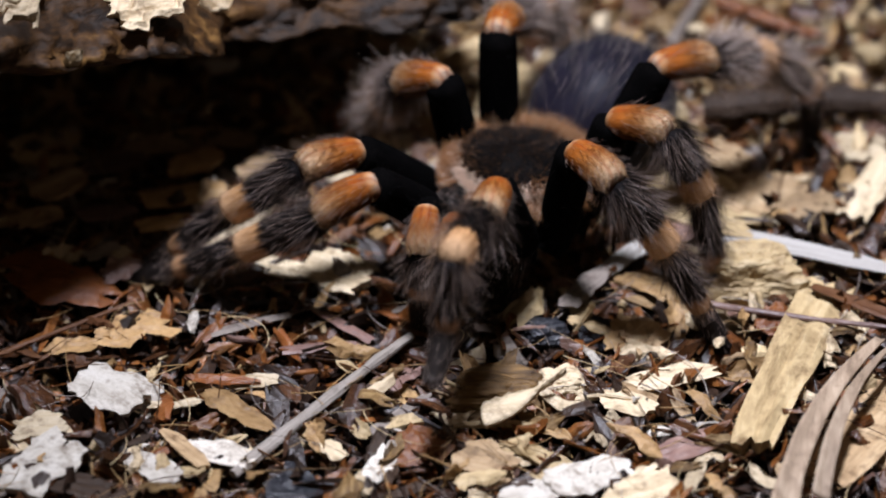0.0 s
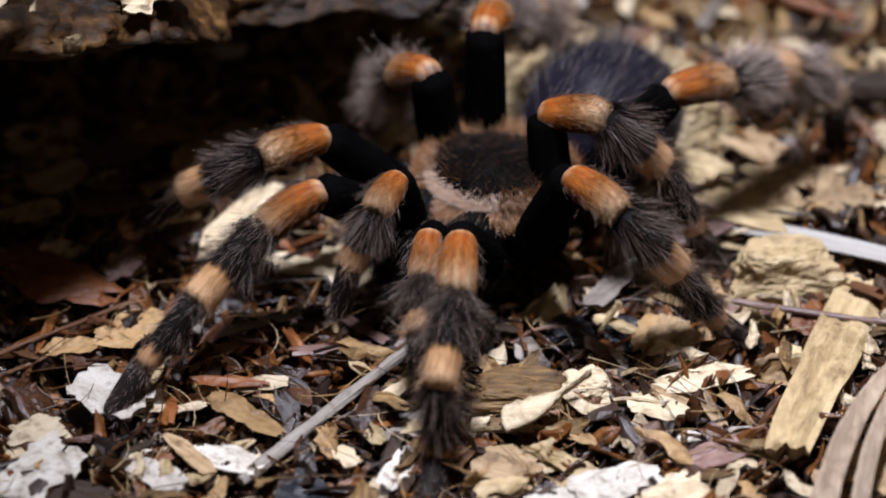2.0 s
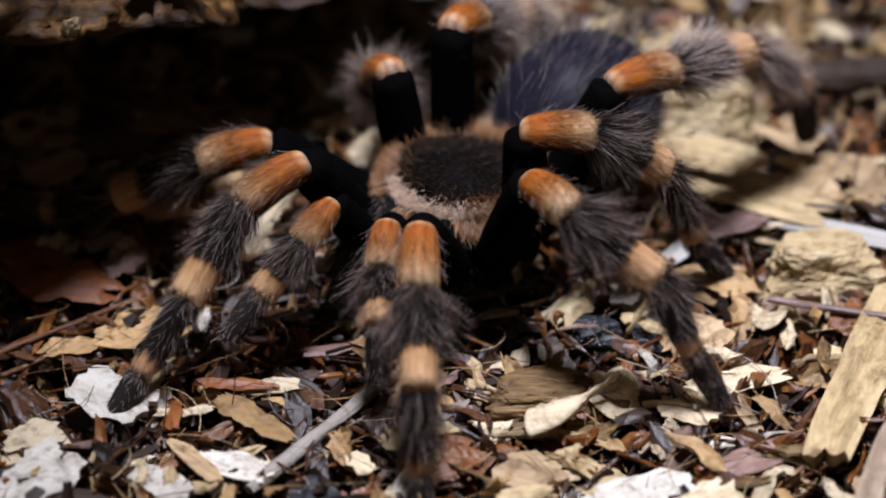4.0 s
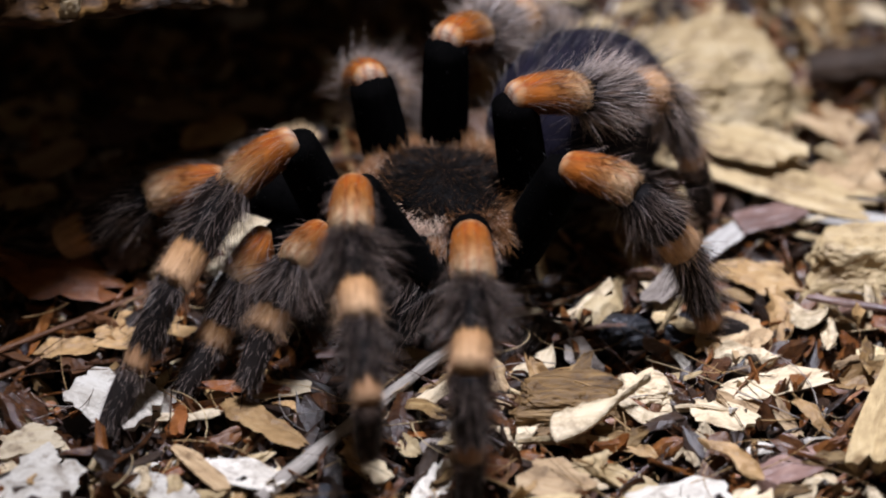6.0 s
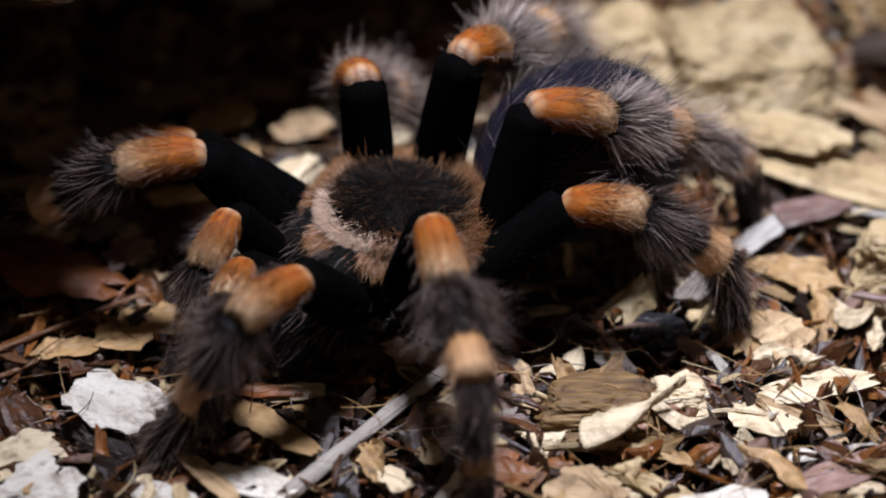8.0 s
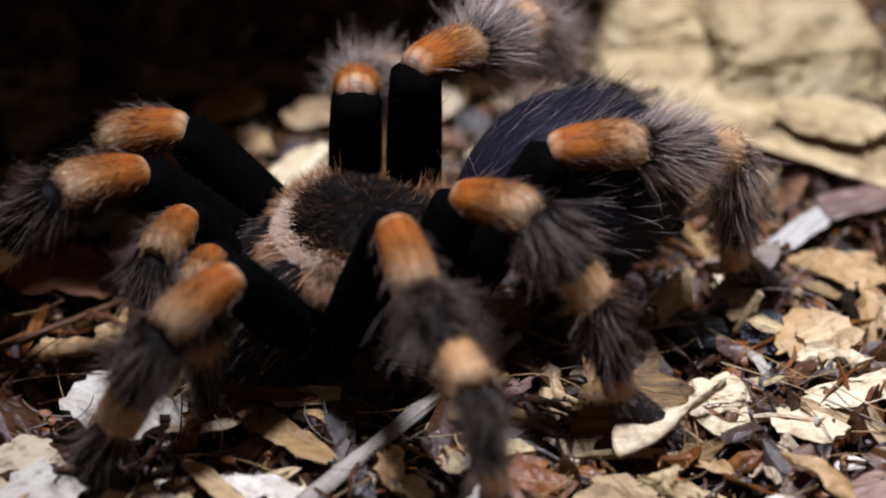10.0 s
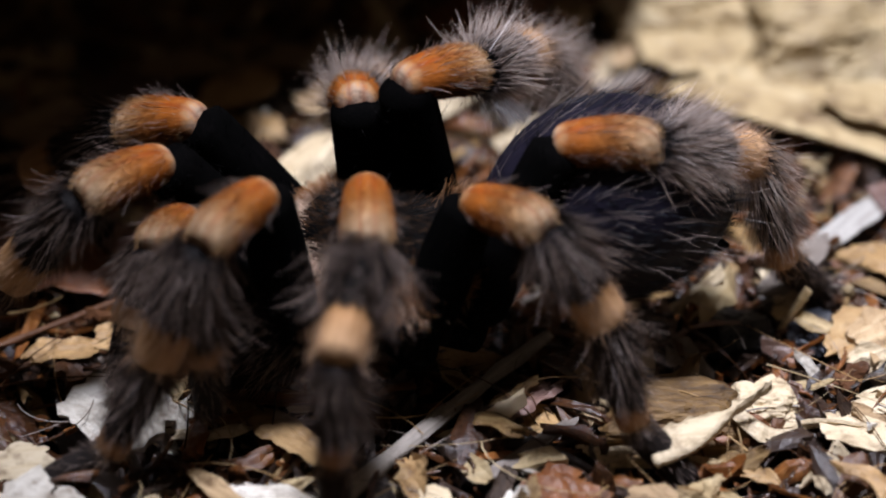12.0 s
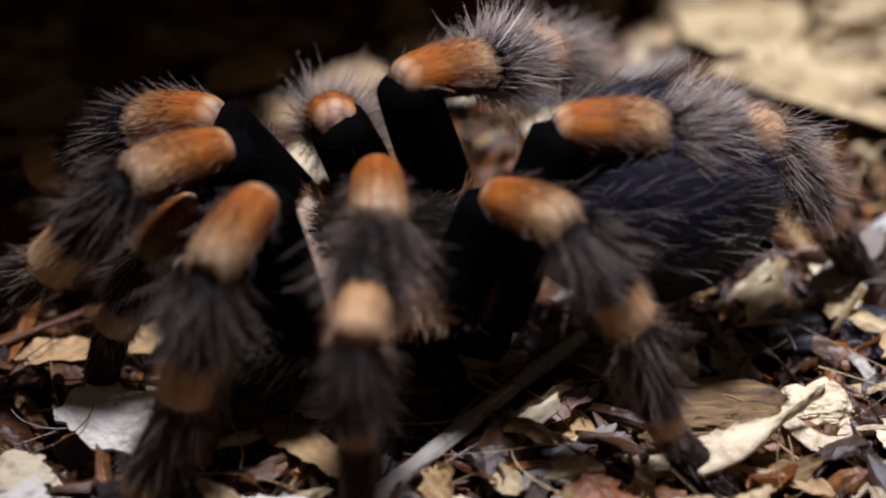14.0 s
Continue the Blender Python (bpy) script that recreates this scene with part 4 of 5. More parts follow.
def knee(L, r):
    """The knee joint: narrow where it meets the femur, fuller and blunt at its far end."""
    st = []
    for k, w in ((-0.08, 0.30), (-0.065, 0.56), (-0.03, 0.75), (0.02, 0.86), (0.09, 0.92), (0.18, 0.96), (0.30, 0.99), (0.44, 1.01), (0.58, 1.03), (0.70, 1.04), (0.80, 1.04), (0.87, 0.98), (0.93, 0.88), (0.97, 0.75), (1.0, 0.58), (1.01, 0.4)):
        st.append((L * k, r * w, r * w * 0.98, 0.20 * r * math.sin(math.pi * max(0.0, min(1.0, k)))))
    return lathe(st, 26)


def knee_coat(parent, L, r, seed):
    """Short hair that lies flat on the knee, orange near the femur and tan towards the shin, with a few longer dark bristles on top."""
    rng = np.random.default_rng(seed)
    n = 4200
    k, a = rng.uniform(0.02, 0.97, n), rng.uniform(0, 2 * math.pi, n)
    w = 0.84 + 0.20 * np.sin(0.5 * math.pi * np.clip(k / 0.66, 0, 1)) - 0.5 * np.clip((k - 0.75) / 0.25, 0, 1) ** 2
    nor = np.stack([np.zeros(n), np.cos(a), np.sin(a)], 1)
    pts = nor * (r * w)[:, None] * 0.97
    pts[:, 0] = k * L
    pts[:, 2] += 0.20 * r * np.sin(math.pi * k)
    long_ = (rng.uniform(0, 1, n) < 0.035) & (nor[:, 2] > -0.2)
    index = np.where(rng.uniform(0, 1, n) < np.clip((k - 0.45) / 0.5, 0, 1), 1, 0)
    index = np.where((nor[:, 2] < -0.35) & (rng.uniform(0, 1, n) < 0.6), 2, index)
    index = np.where(k < 0.06, 1, index)
    index = np.where(long_, 3, index)
    lengths = np.where(long_, rng.uniform(0.0016, 0.0036, n), rng.uniform(0.0005, 0.0013, n))
    coat(parent, pts, nor * np.where(long_, 0.7, 0.30)[:, None], np.tile((1.0, 0, 0), (n, 1)), lengths, np.where(long_, 0.000024, 0.00002), None, seed + 1, "", 0.10, "bristles", [KNEE_HAIR, KNEE_TIP, HAIR, TIP_HAIR], index)


# lengths of femur, patella, tibia, metatarsus, tarsus in plan units; hip places from the body's middle
SPAN = {"1": (225, 118, 172, 140, 105), "2": (215, 115, 165, 140, 105), "3": (205, 112, 140, 150, 100), "4": (255, 120, 165, 185, 105), "P": (140, 85, 100, 0, 95)}
HIP = {"1": (105, 84), "2": (45, 116), "3": (-34, 118), "4": (-106, 92), "P": (135, 42)}
HIP_Z = 122


class Limb:
    def __init__(self, kind, side, seed):
        self.rows = []
        self.side = side
        self.span = [q * PX for q in SPAN[kind]]
        self.hip = Vector((HIP[kind][0] * PX, side * HIP[kind][1] * PX, HIP_Z * PX))
        palp = kind == "P"
        f, p, t, m, s = self.span
        g = 0.82 if palp else 1.0
        frost = {"4": 0.9, "3": 0.34 if side > 0 else 0.7}.get(kind, 0.38)
        share = 0.56 if kind == "4" else 0.48 if kind == "3" and side < 0 else 0.36
        bushy = side > 0 or kind in "34"
        fur = (HIND_FUR, HIND_TIP) if kind == "4" or (kind == "3" and side < 0) else ()
        self.parts = []
        # the short fixed joint between body and femur
        inner = Vector((self.hip.x * 0.45, self.hip.y * 0.45, self.hip.z - 0.0005))
        d = self.hip - inner
        v, fc = lathe([(0, 0.0022 * g, 0.0024 * g, 0), (d.length * 0.6, 0.0026 * g, 0.0027 * g, 0), (d.length + 0.0012, 0.0022 * g, 0.0023 * g, 0)], 14)
        part("coxa", mesh_of("coxa", v, fc, [BLACK], smooth=True), tarantula, "", Matrix.Translation(inner) @ pose(0, 0, 0, 0, 0, math.degrees(math.atan2(d.y, d.x))))
        v, fc = tube(f + 0.0004, 0.0031 * g, 0.0029 * g, 0.06)
        fe = part("femur", mesh_of("femur", v, fc, [BLACK], smooth=True), tarantula, "velvety black femur")
        shag(fe, f, 0.0029 * g, 0.0028 * g, 420, 0.0022, seed + 10, (2.0, 3.0), 0.8, 0.00004, BLACK_HAIR)
        v, fc = knee(p, 0.0026 * g)
        pa = part("patella", mesh_of("patella", v, fc, [KNEE], smooth=True), tarantula, "bright orange knee joint fading to tan")
        knee_coat(pa, p, 0.0026 * g, seed + 20)
        v, fc = tube(t + 0.0005, 0.0026 * g, 0.0026 * g, 0.04)
        ti = part("tibia", mesh_of("tibia", v, fc, [SHIN], smooth=True), tarantula, "black hairy tibia with a pale orange band")
        shag(ti, t, 0.0026 * g, 0.0025 * g, 3400, 0.0060 if kind in "34" else 0.0074 if bushy else 0.0052, seed + 30, (0.62, 1.0), 1.0 if bushy else 1.3, 0.000034 if share > 0.5 else 0.000027, frost=frost, share=share, fur=fur)
        self.parts = [fe, pa, ti]
        if m:
            v, fc = tube(m + 0.0004, 0.0021, 0.0017, 0.05)
            me = part("metatarsus", mesh_of("metatarsus", v, fc, [ANKLE], smooth=True), tarantula, "black hairy metatarsus with a pale band")
            shag(me, m, 0.0020, 0.0016, 2300, 0.0056 if bushy else 0.0034, seed + 40, (0.78, 1.0), 1.0 if bushy else 1.35, 0.000033 if share > 0.5 else 0.000026, frost=frost, share=share, fur=fur)
            self.parts.append(me)
        v, fc = tube(s, 0.0018, 0.0013, 0.16)
        ta = part("tarsus", mesh_of("tarsus", v, fc, [FOOT], smooth=True), tarantula, "dark brush-like foot")
        shag(ta, s, 0.0018, 0.0014, 1300, 0.0017, seed + 50, (2.0, 3.0), 1.7, 0.000028)
        self.parts.append(ta)

    def at(self, t, az, femur, turn, patella, tibia, meta, tarsus, twist):
        """The limb's angles at a time: where it points and how steeply each piece rises, in degrees."""
        self.rows.append((t, az, femur, turn, patella, tibia, meta, tarsus, twist))

    def poses(self, values):
        az, femur, turn, patella, tibia, meta, tarsus, twist = values
        x = self.hip.copy()
        out = []
        chain = list(zip(self.span, (az, turn, twist, twist, twist), (femur, patella, tibia, meta, tarsus)))
        for L, a, e in chain:
            if L:
                m = Matrix.Translation(x) @ pose(0, 0, 0, 0, -e, a * self.side)
                out.append(m)
                x = m @ Vector((L, 0, 0))
        return out

    def key(self):
        times = [0.2 * i for i in range(71)]
        rows = np.array(self.rows)
        tracks = [glide(rows[:, 0], rows[:, c], times) for c in range(1, 9)]
        keyed = [[] for _ in self.parts]
        for i, t in enumerate(times):
            for rows_, m in zip(keyed, self.poses([tr[i] for tr in tracks])):
                rows_.append((t, m))
        for ob, rows_ in zip(self.parts, keyed):
            walk(ob, rows_)


def glide(ts, vs, times):
    """Smooth values between the given ones that never overshoot them."""
    n = len(ts)
    h, d = np.diff(ts), np.diff(vs) / np.diff(ts)
    g = np.zeros(n)
    for i in range(1, n - 1):
        if d[i - 1] * d[i] > 0:
            g[i] = 2 * d[i - 1] * d[i] / (d[i - 1] + d[i])
    g[0], g[-1] = d[0], d[-1]
    out = []
    for t in times:
        i = min(n - 2, max(0, int(np.searchsorted(ts, t, side="right")) - 1))
        k = min(1.0, max(0.0, (t - ts[i]) / h[i]))
        out.append((1 + 2 * k) * (1 - k) ** 2 * vs[i] + k * (1 - k) ** 2 * h[i] * g[i] + k * k * (3 - 2 * k) * vs[i + 1] + k * k * (k - 1) * h[i] * g[i + 1])
    return out


abdomen = build_trunk()
left_1, left_2, left_3, left_4 = [Limb(k, 1, 100 * int(k)) for k in "1234"]
right_1, right_2, right_3, right_4 = [Limb(k, -1, 1000 + 100 * int(k)) for k in "1234"]
left_palp, right_palp = Limb("P", 1, 3000), Limb("P", -1, 4000)


# ---- the litter: the loose pieces near by one by one, the rest as one bed ----
CHIP_KINDS = ((CREAM, "wood_chip", "pale split wood chip in the litter", "wood chip"), (TAN, "wood_chip", "tan split wood chip in the litter", "wood chip"),
              (BROWN, "bark_flake", "brown bark flake in the litter", "bark flake"), (DARK, "bark_flake", "dark bark flake in the litter", "bark flake"),
              (MAUVE, "bark_flake", "mauve-brown bark flake in the litter", "bark flake"), (LEAF, "leaf", "reddish brown leaf scrap in the litter", "leaf"),
              (WHITE, "wood_chip", "bleached wood chip in the litter", "wood chip"), (GREY, "bark_strip", "grey bark sliver in the litter", "bark strip"))


def pick_kind(rng, far):
    w = (0.11, 0.14, 0.26, 0.21, 0.04, 0.18, 0.03, 0.03) if not far else (0.22, 0.38, 0.16, 0.08, 0.02, 0.12, 0.01, 0.01)
    return rng.choices(range(8), w)[0]


def scatter_pieces():
    rng = random.Random(77)
    stock = {}
    for k, (mat, name, label, cat) in enumerate(CHIP_KINDS):
        for i in range(8):
            g = np.random.default_rng(400 + 10 * k + i)
            strip = name == "bark_strip"
            stock[k, i] = chip_mesh(name, 0.0075, (0.0012 if strip else 0.0032) * g.uniform(0.7, 1.4), g.uniform(0.0004, 0.0011), mat, g, 9, 5, 0.2, g.uniform(-0.10, 0.16), 0.5, 0.3, g.uniform(-0.25, 0.3))
    for i in range(230):
        x, y = rng.uniform(-0.068, 0.072), rng.uniform(-0.078, 0.07)
        k = pick_kind(rng, y > 0.03)
        ob = new(CHIP_KINDS[k][1], stock[k, rng.randrange(8)])
        s = rng.uniform(0.5, 1.15)
        ob.matrix_basis = pose(x, y, hill(x, y) + rng.uniform(-0.0008, 0.0014), rng.gauss(0, 28), rng.gauss(0, 22), rng.uniform(0, 360)) @ Matrix.Diagonal((s, s, s, 1))
        tagged(ob, CHIP_KINDS[k][2], CHIP_KINDS[k][3], "small litter pieces")


def curled_flakes():
    """Thin pale flakes and leaf scraps, curled as they dried, thickest towards the open side of the litter."""
    rng = random.Random(5)
    kinds = ((CREAM, "wood_chip", "thin curled cream wood flake on litter", "wood chip"), (YELLOW, "wood_chip", "thin curled yellowish wood flake on litter", "wood chip"),
             (PALE_LEAF, "leaf", "curled tan leaf scrap on litter", "leaf"), (RUSSET, "bark_flake", "curled russet bark flake on litter", "bark flake"))
    stock = {}
    for k, (mat, name, label, cat) in enumerate(kinds):
        for i in range(6):
            g = np.random.default_rng(700 + 10 * k + i)
            stock[k, i] = chip_mesh(name, 0.0090, 0.0048 * g.uniform(0.6, 1.25), 0.00035, mat, g, 12, 7, 0.30, g.uniform(0.05, 0.28) * g.choice((-1, 1)), 0.55, 0.7, g.uniform(0.15, 0.6) * g.choice((-1, 1)))
    for i in range(90):
        x, y = rng.triangular(-0.066, 0.074, 0.050), rng.triangular(-0.078, 0.03, -0.055)
        k = rng.choices(range(4), (0.34, 0.22, 0.24, 0.20))[0]
        ob = new(kinds[k][1], stock[k, rng.randrange(6)])
        s = rng.uniform(0.45, 1.05)
        ob.matrix_basis = pose(x, y, hill(x, y) + rng.uniform(0.0004, 0.0018), rng.gauss(0, 22), rng.gauss(0, 16), rng.uniform(0, 360)) @ Matrix.Diagonal((s, s, s, 1))
        tagged(ob, kinds[k][2], kinds[k][3], "small litter pieces")


def litter_bed():
    """The finer bed of broken bark and wood, past counting."""
    rng = np.random.default_rng(9)
    pyr = random.Random(4)
    verts, faces, index = [], [], []
    stock, shape, size = {}, {}, {"flake": (5, 4), "crumb": (3, 3), "sliver": (6, 3)}
    for kind, (n, cols) in size.items():
        stock[kind] = []
        for i in range(70):
            g = np.random.default_rng(900 + i)
            W = g.uniform(0.16, 0.55) if kind == "flake" else g.uniform(0.35, 0.8) if kind == "crumb" else g.uniform(0.05, 0.10)
            thick = g.uniform(0.04, 0.13) if kind == "flake" else g.uniform(0.12, 0.4) if kind == "crumb" else g.uniform(0.03, 0.06)
            top, low, f = chip_data(1.0, W, thick, g, n, cols, 0.24, g.uniform(-0.2, 0.25), 0.6, 0.5, g.uniform(-0.4, 0.45) if kind == "flake" else 0.0)
            stock[kind].append(np.concatenate([top, low]))
        shape[kind] = np.array(f)
    base = 0
    for i in range(27000):
        kind = "flake" if i < 8200 else "sliver" if i < 9600 else "crumb"
        x, y = rng.uniform(-0.100, 0.100), rng.uniform(-0.10, 0.14)
        k = pick_kind(pyr, y > 0.03)
        if pyr.random() < (0.56 if kind == "flake" else 0.80) * (0.4 if y > 0.03 else 1):
            k = pyr.choice((2, 2, 3, 3, 5, 5))
        if kind == "flake":
            L, low, high = rng.uniform(0.0030, 0.0095) * (1.25 if y > 0.05 else 1), -0.0048, 0.0006
        elif kind == "sliver":
            L, low, high = rng.uniform(0.004, 0.013), -0.0016, 0.0014
        else:
            L, low, high = rng.uniform(0.0005, 0.0021), -0.0044, 0.0006
        a = np.array(pose(x, y, hill(x, y) + rng.uniform(low, high), rng.normal(0, 40), rng.normal(0, 30 if kind != "sliver" else 9), rng.uniform(0, 360)))
        v = (stock[kind][rng.integers(70)] * L) @ a[:3, :3].T + a[:3, 3]
        verts.append(v)
        faces.append(shape[kind] + base)
        base += len(v)
        index += [k] * len(shape[kind])
    faces = [tuple(q) for q in np.concatenate(faces).tolist()]
    me = mesh_of("bark_litter", np.concatenate(verts), faces, [m for m in BED], index)
    tagged(new("bark_litter", me), "bed of broken bark, wood chips and leaf scraps", "bark litter", kind="stuff")


BED = [material("bed_cream", [(0.20, 0.12, 0.05), (0.52, 0.39, 0.21), (0.72, 0.59, 0.39)], 0.5, 1500, island=True, vary=0.35, bump=0.6, stain=0.7),
       material("bed_tan", [(0.10, 0.055, 0.02), (0.32, 0.195, 0.08), (0.50, 0.35, 0.18)], 0.5, 1500, island=True, vary=0.35, bump=0.6, stain=0.7),
       material("bed_brown", [(0.014, 0.005, 0.002), (0.050, 0.019, 0.007), (0.14, 0.056, 0.019)], 0.27, 1200, island=True, vary=0.4, bump=0.5, spec=0.5),
       material("bed_dark", [(0.006, 0.004, 0.003), (0.022, 0.012, 0.008), (0.06, 0.034, 0.02)], 0.35, 1200, island=True, vary=0.4, spec=0.5, bump=0.5),
       material("bed_mauve", [(0.05, 0.026, 0.02), (0.13, 0.070, 0.050), (0.27, 0.17, 0.125)], 0.35, 1000, island=True, vary=0.3, spec=0.5, bump=0.5, stain=0.5),
       material("bed_leaf", [(0.045, 0.013, 0.003), (0.14, 0.048, 0.011), (0.30, 0.125, 0.034)], 0.3, 1000, island=True, vary=0.4, bump=0.5, spec=0.45, stain=0.5),
       material("bed_white", [(0.30, 0.25, 0.19), (0.60, 0.55, 0.47), (0.80, 0.76, 0.69)], 0.55, 1300, island=True, vary=0.2, bump=0.6, stain=0.7),
       material("bed_grey", [(0.08, 0.065, 0.055), (0.24, 0.20, 0.17), (0.42, 0.37, 0.32)], 0.5, 1500, island=True, vary=0.3, bump=0.6, stain=0.5)]
scatter_pieces()
curled_flakes()
litter_bed()


def fibres():
    """Fine dry rootlets and grass stalks, bent and lying over the litter."""
    rng = np.random.default_rng(21)
    verts, faces, index = [], [], []
    for i in range(460):
        x, y, way = rng.uniform(-0.075, 0.075), rng.uniform(-0.075, 0.05), rng.uniform(0, 6.28)
        L, r, bend, up = rng.uniform(0.006, 0.020), rng.uniform(0.00005, 0.00014), rng.normal(0, 1.3), rng.uniform(0, 0.22)
        base, steps, p = len(verts), 9, np.array((x, y, hill(x, y) + rng.uniform(0.0008, 0.0022)))
        for q in range(steps):
            k, a = q / (steps - 1), way + bend * q / (steps - 1)
            d = np.array((math.cos(a), math.sin(a), up * (1 - 2 * k)))
            side = np.array((-math.sin(a), math.cos(a), 0))
            rr = r * (1 - 0.6 * k)
            verts += [p + rr * (side * math.cos(b) + np.array((0, 0, math.sin(b)))) for b in (0.5, 2.6, 4.7)]
            p = p + d * L / (steps - 1)
        for q in range(steps - 1):
            for b in range(3):
                u, v = base + 3 * q + b, base + 3 * q + (b + 1) % 3
                faces.append((u, v, v + 3, u + 3))
        index += [int(rng.choice((0, 1, 2, 7), p=(0.15, 0.35, 0.3, 0.2)))] * (3 * (steps - 1))
    tagged(new("dry_fibres", mesh_of("dry_fibres", verts, faces, BED, index, True)), "fine dry rootlets and stalks strewn over bark litter", "plant fibres", kind="stuff")


fibres()


def motions():
    trunk = []
    def stand(t, x, y, heading):
        trunk.append((t, x, y, heading))
    stand(0, 0.01046, -0.00320, -122.0)
    stand(1, 0.00692, -0.00604, -126.1)
    stand(2, 0.00383, -0.00749, -129.5)
    stand(3, -0.00012, -0.00971, -128.4)
    stand(3.2, -0.00090, -0.01003, -128.0)
    stand(5.3, -0.00730, -0.01269, -135.3)
    stand(6, -0.00853, -0.01611, -134.8)
    stand(6.5, -0.01017, -0.01814, -135.7)
    stand(7, -0.01242, -0.01936, -139.5)
    stand(7.5, -0.01486, -0.02073, -144.8)
    stand(8, -0.01669, -0.02123, -152.6)
    stand(10.5, -0.02361, -0.02749, -166.0)
    stand(11, -0.02376, -0.02786, -167.0)
    stand(12, -0.02336, -0.02931, -168.7)
    stand(13, -0.02383, -0.02997, -168.3)
    stand(14, -0.02402, -0.03062, -169.2)
    rows = np.array(trunk)
    times = [0.2 * i for i in range(71)]
    tracks = [glide(rows[:, 0], rows[:, c], times) for c in (1, 2, 3)]
    walk(tarantula, [(t, pose(x, y, 0, 0, 0, h)) for t, x, y, h in zip(times, *tracks)])
    walk(abdomen, [(t, pose(-0.0252, 0, z, 0, 5, 0)) for t, z in ((0, 0.0122), (1.6, 0.0128), (3.2, 0.0138), (5.3, 0.0162), (8, 0.0175), (10.3, 0.0183), (12, 0.0186), (14, 0.0188))])
    left_1.at(0, 8.9, 60.6, 19.9, 9.6, 8.5, -81.7, -39.4, 12.3)
    left_1.at(0.5, 26.6, 39.4, 19.7, -4.2, -12.2, -84.9, -44.9, 11.3)
    left_1.at(1, 26.2, 34.9, 26.6, -11.9, -18.0, -90.1, -17.0, 17.1)
    left_1.at(1.5, 25.9, 40.4, 29.2, -18.3, -22.4, -87.8, -12.7, 24.0)
    left_1.at(2, 23.8, 43.1, 35.1, -16.6, -26.2, -89.1, -14.2, 29.0)
    left_1.at(3, 21.9, 49.3, 32.5, -22.0, -25.4, -91.7, -19.7, 35.4)
    left_1.at(3.2, 20.8, 49.4, 33.6, -17.7, -27.4, -91.5, -22.5, 35.1)
    left_1.at(5.3, 18.5, 52.5, 43.4, -27.8, -21.1, -29.0, -95.3, 61.8)
    left_1.at(5.5, 13.2, 54.4, 41.7, -28.0, -22.5, -25.1, -95.1, 64.9)
    left_1.at(6, -40.1, 60.7, 42.9, -4.7, -10.1, -24.5, -93.8, 50.1)
    left_1.at(6.5, 91.9, 112.9, -6.3, 34.6, 18.0, 5.7, -6.4, 26.1)
    left_1.at(7, 125.5, 116.0, -3.1, 12.9, 14.4, 5.5, 3.5, 33.5)
    left_1.at(7.5, 14.2, 54.0, 8.7, 8.5, -59.2, -47.8, -52.2, -56.2)
    left_1.at(8, 39.1, 43.3, 12.9, -8.1, -67.2, -60.6, 7.2, -49.6)
    left_1.at(10.5, 44.2, 49.9, 22.2, -20.6, -67.9, -61.7, 12.4, -28.1)
    left_1.at(11, 43.1, 50.0, 20.3, -26.2, -68.6, -62.3, 18.5, -27.0)
    left_1.at(11.5, 36.0, 65.8, 26.0, -20.9, -72.4, -64.7, -0.4, -19.7)
    left_1.at(12, 2.4, 80.1, 38.6, -7.3, -70.6, -65.8, -24.1, -1.5)
    left_1.at(12.5, 7.1, 79.3, 41.6, -13.9, -76.6, -59.1, -17.6, 14.0)
    left_1.at(13, 18.2, 77.9, 43.9, -15.7, -78.4, -58.5, -14.8, 5.9)
    left_1.at(14, 13.9, 76.7, 47.2, -16.6, -81.0, -65.8, -8.5, -4.5)
    left_2.at(0, 72.7, 76.3, 69.5, -2.9, -56.1, -64.7, -64.6, 119.9)
    left_2.at(0.5, 76.8, 74.2, 77.5, -6.0, -57.2, -60.6, -61.3, 126.5)
    left_2.at(1, 82.0, 71.0, 79.5, -6.9, -53.8, -59.2, -60.5, 133.3)
    left_2.at(1.5, 87.9, 66.6, 81.3, -9.0, -54.8, -59.5, -51.5, 141.8)
    left_2.at(2, 91.8, 63.3, 84.4, -10.6, -52.8, -58.5, -47.5, 145.7)
    left_2.at(3, 97.8, 55.8, 85.5, -10.0, -50.2, -56.7, -39.5, 148.8)
    left_2.at(3.2, 99.7, 54.7, 86.5, -10.4, -50.8, -53.7, -40.9, 148.1)
    left_2.at(4.3, 76.3, 68.5, 66.0, 5.5, -23.6, -70.8, -67.5, 92.8)
    left_2.at(5.3, 55.0, 54.3, 47.5, 0.8, -14.1, -86.2, -91.7, 42.6)
    left_2.at(5.5, 54.2, 45.6, 46.2, -2.7, -12.3, -90.5, -74.9, 42.0)
    left_2.at(6, 43.7, 55.4, 47.0, -6.9, -15.6, -78.9, -78.7, 43.2)
    left_2.at(6.5, 42.7, 58.8, 50.6, -9.0, -16.8, -76.8, -78.4, 47.6)
    left_2.at(7, 48.6, 62.9, 58.3, -12.8, -15.9, -77.7, -80.7, 55.7)
    left_2.at(7.5, 73.0, 65.7, 62.0, -13.8, -17.6, -81.9, -79.1, 64.3)
    left_2.at(8, 92.6, 65.4, 74.1, -13.7, -16.5, -80.0, -81.4, 75.9)
    left_2.at(10.5, 136.8, 70.7, 91.8, -17.9, -15.3, -63.6, -83.1, 102.9)
    left_2.at(11, 138.4, 81.9, 82.9, -1.5, -25.3, -88.2, -89.0, 75.1)
    left_2.at(11.5, 37.0, 101.4, 77.9, -8.3, -19.0, -85.1, -81.0, 67.5)
    left_2.at(12, 51.1, 101.8, 79.5, -4.9, -19.9, -84.2, -88.4, 65.3)
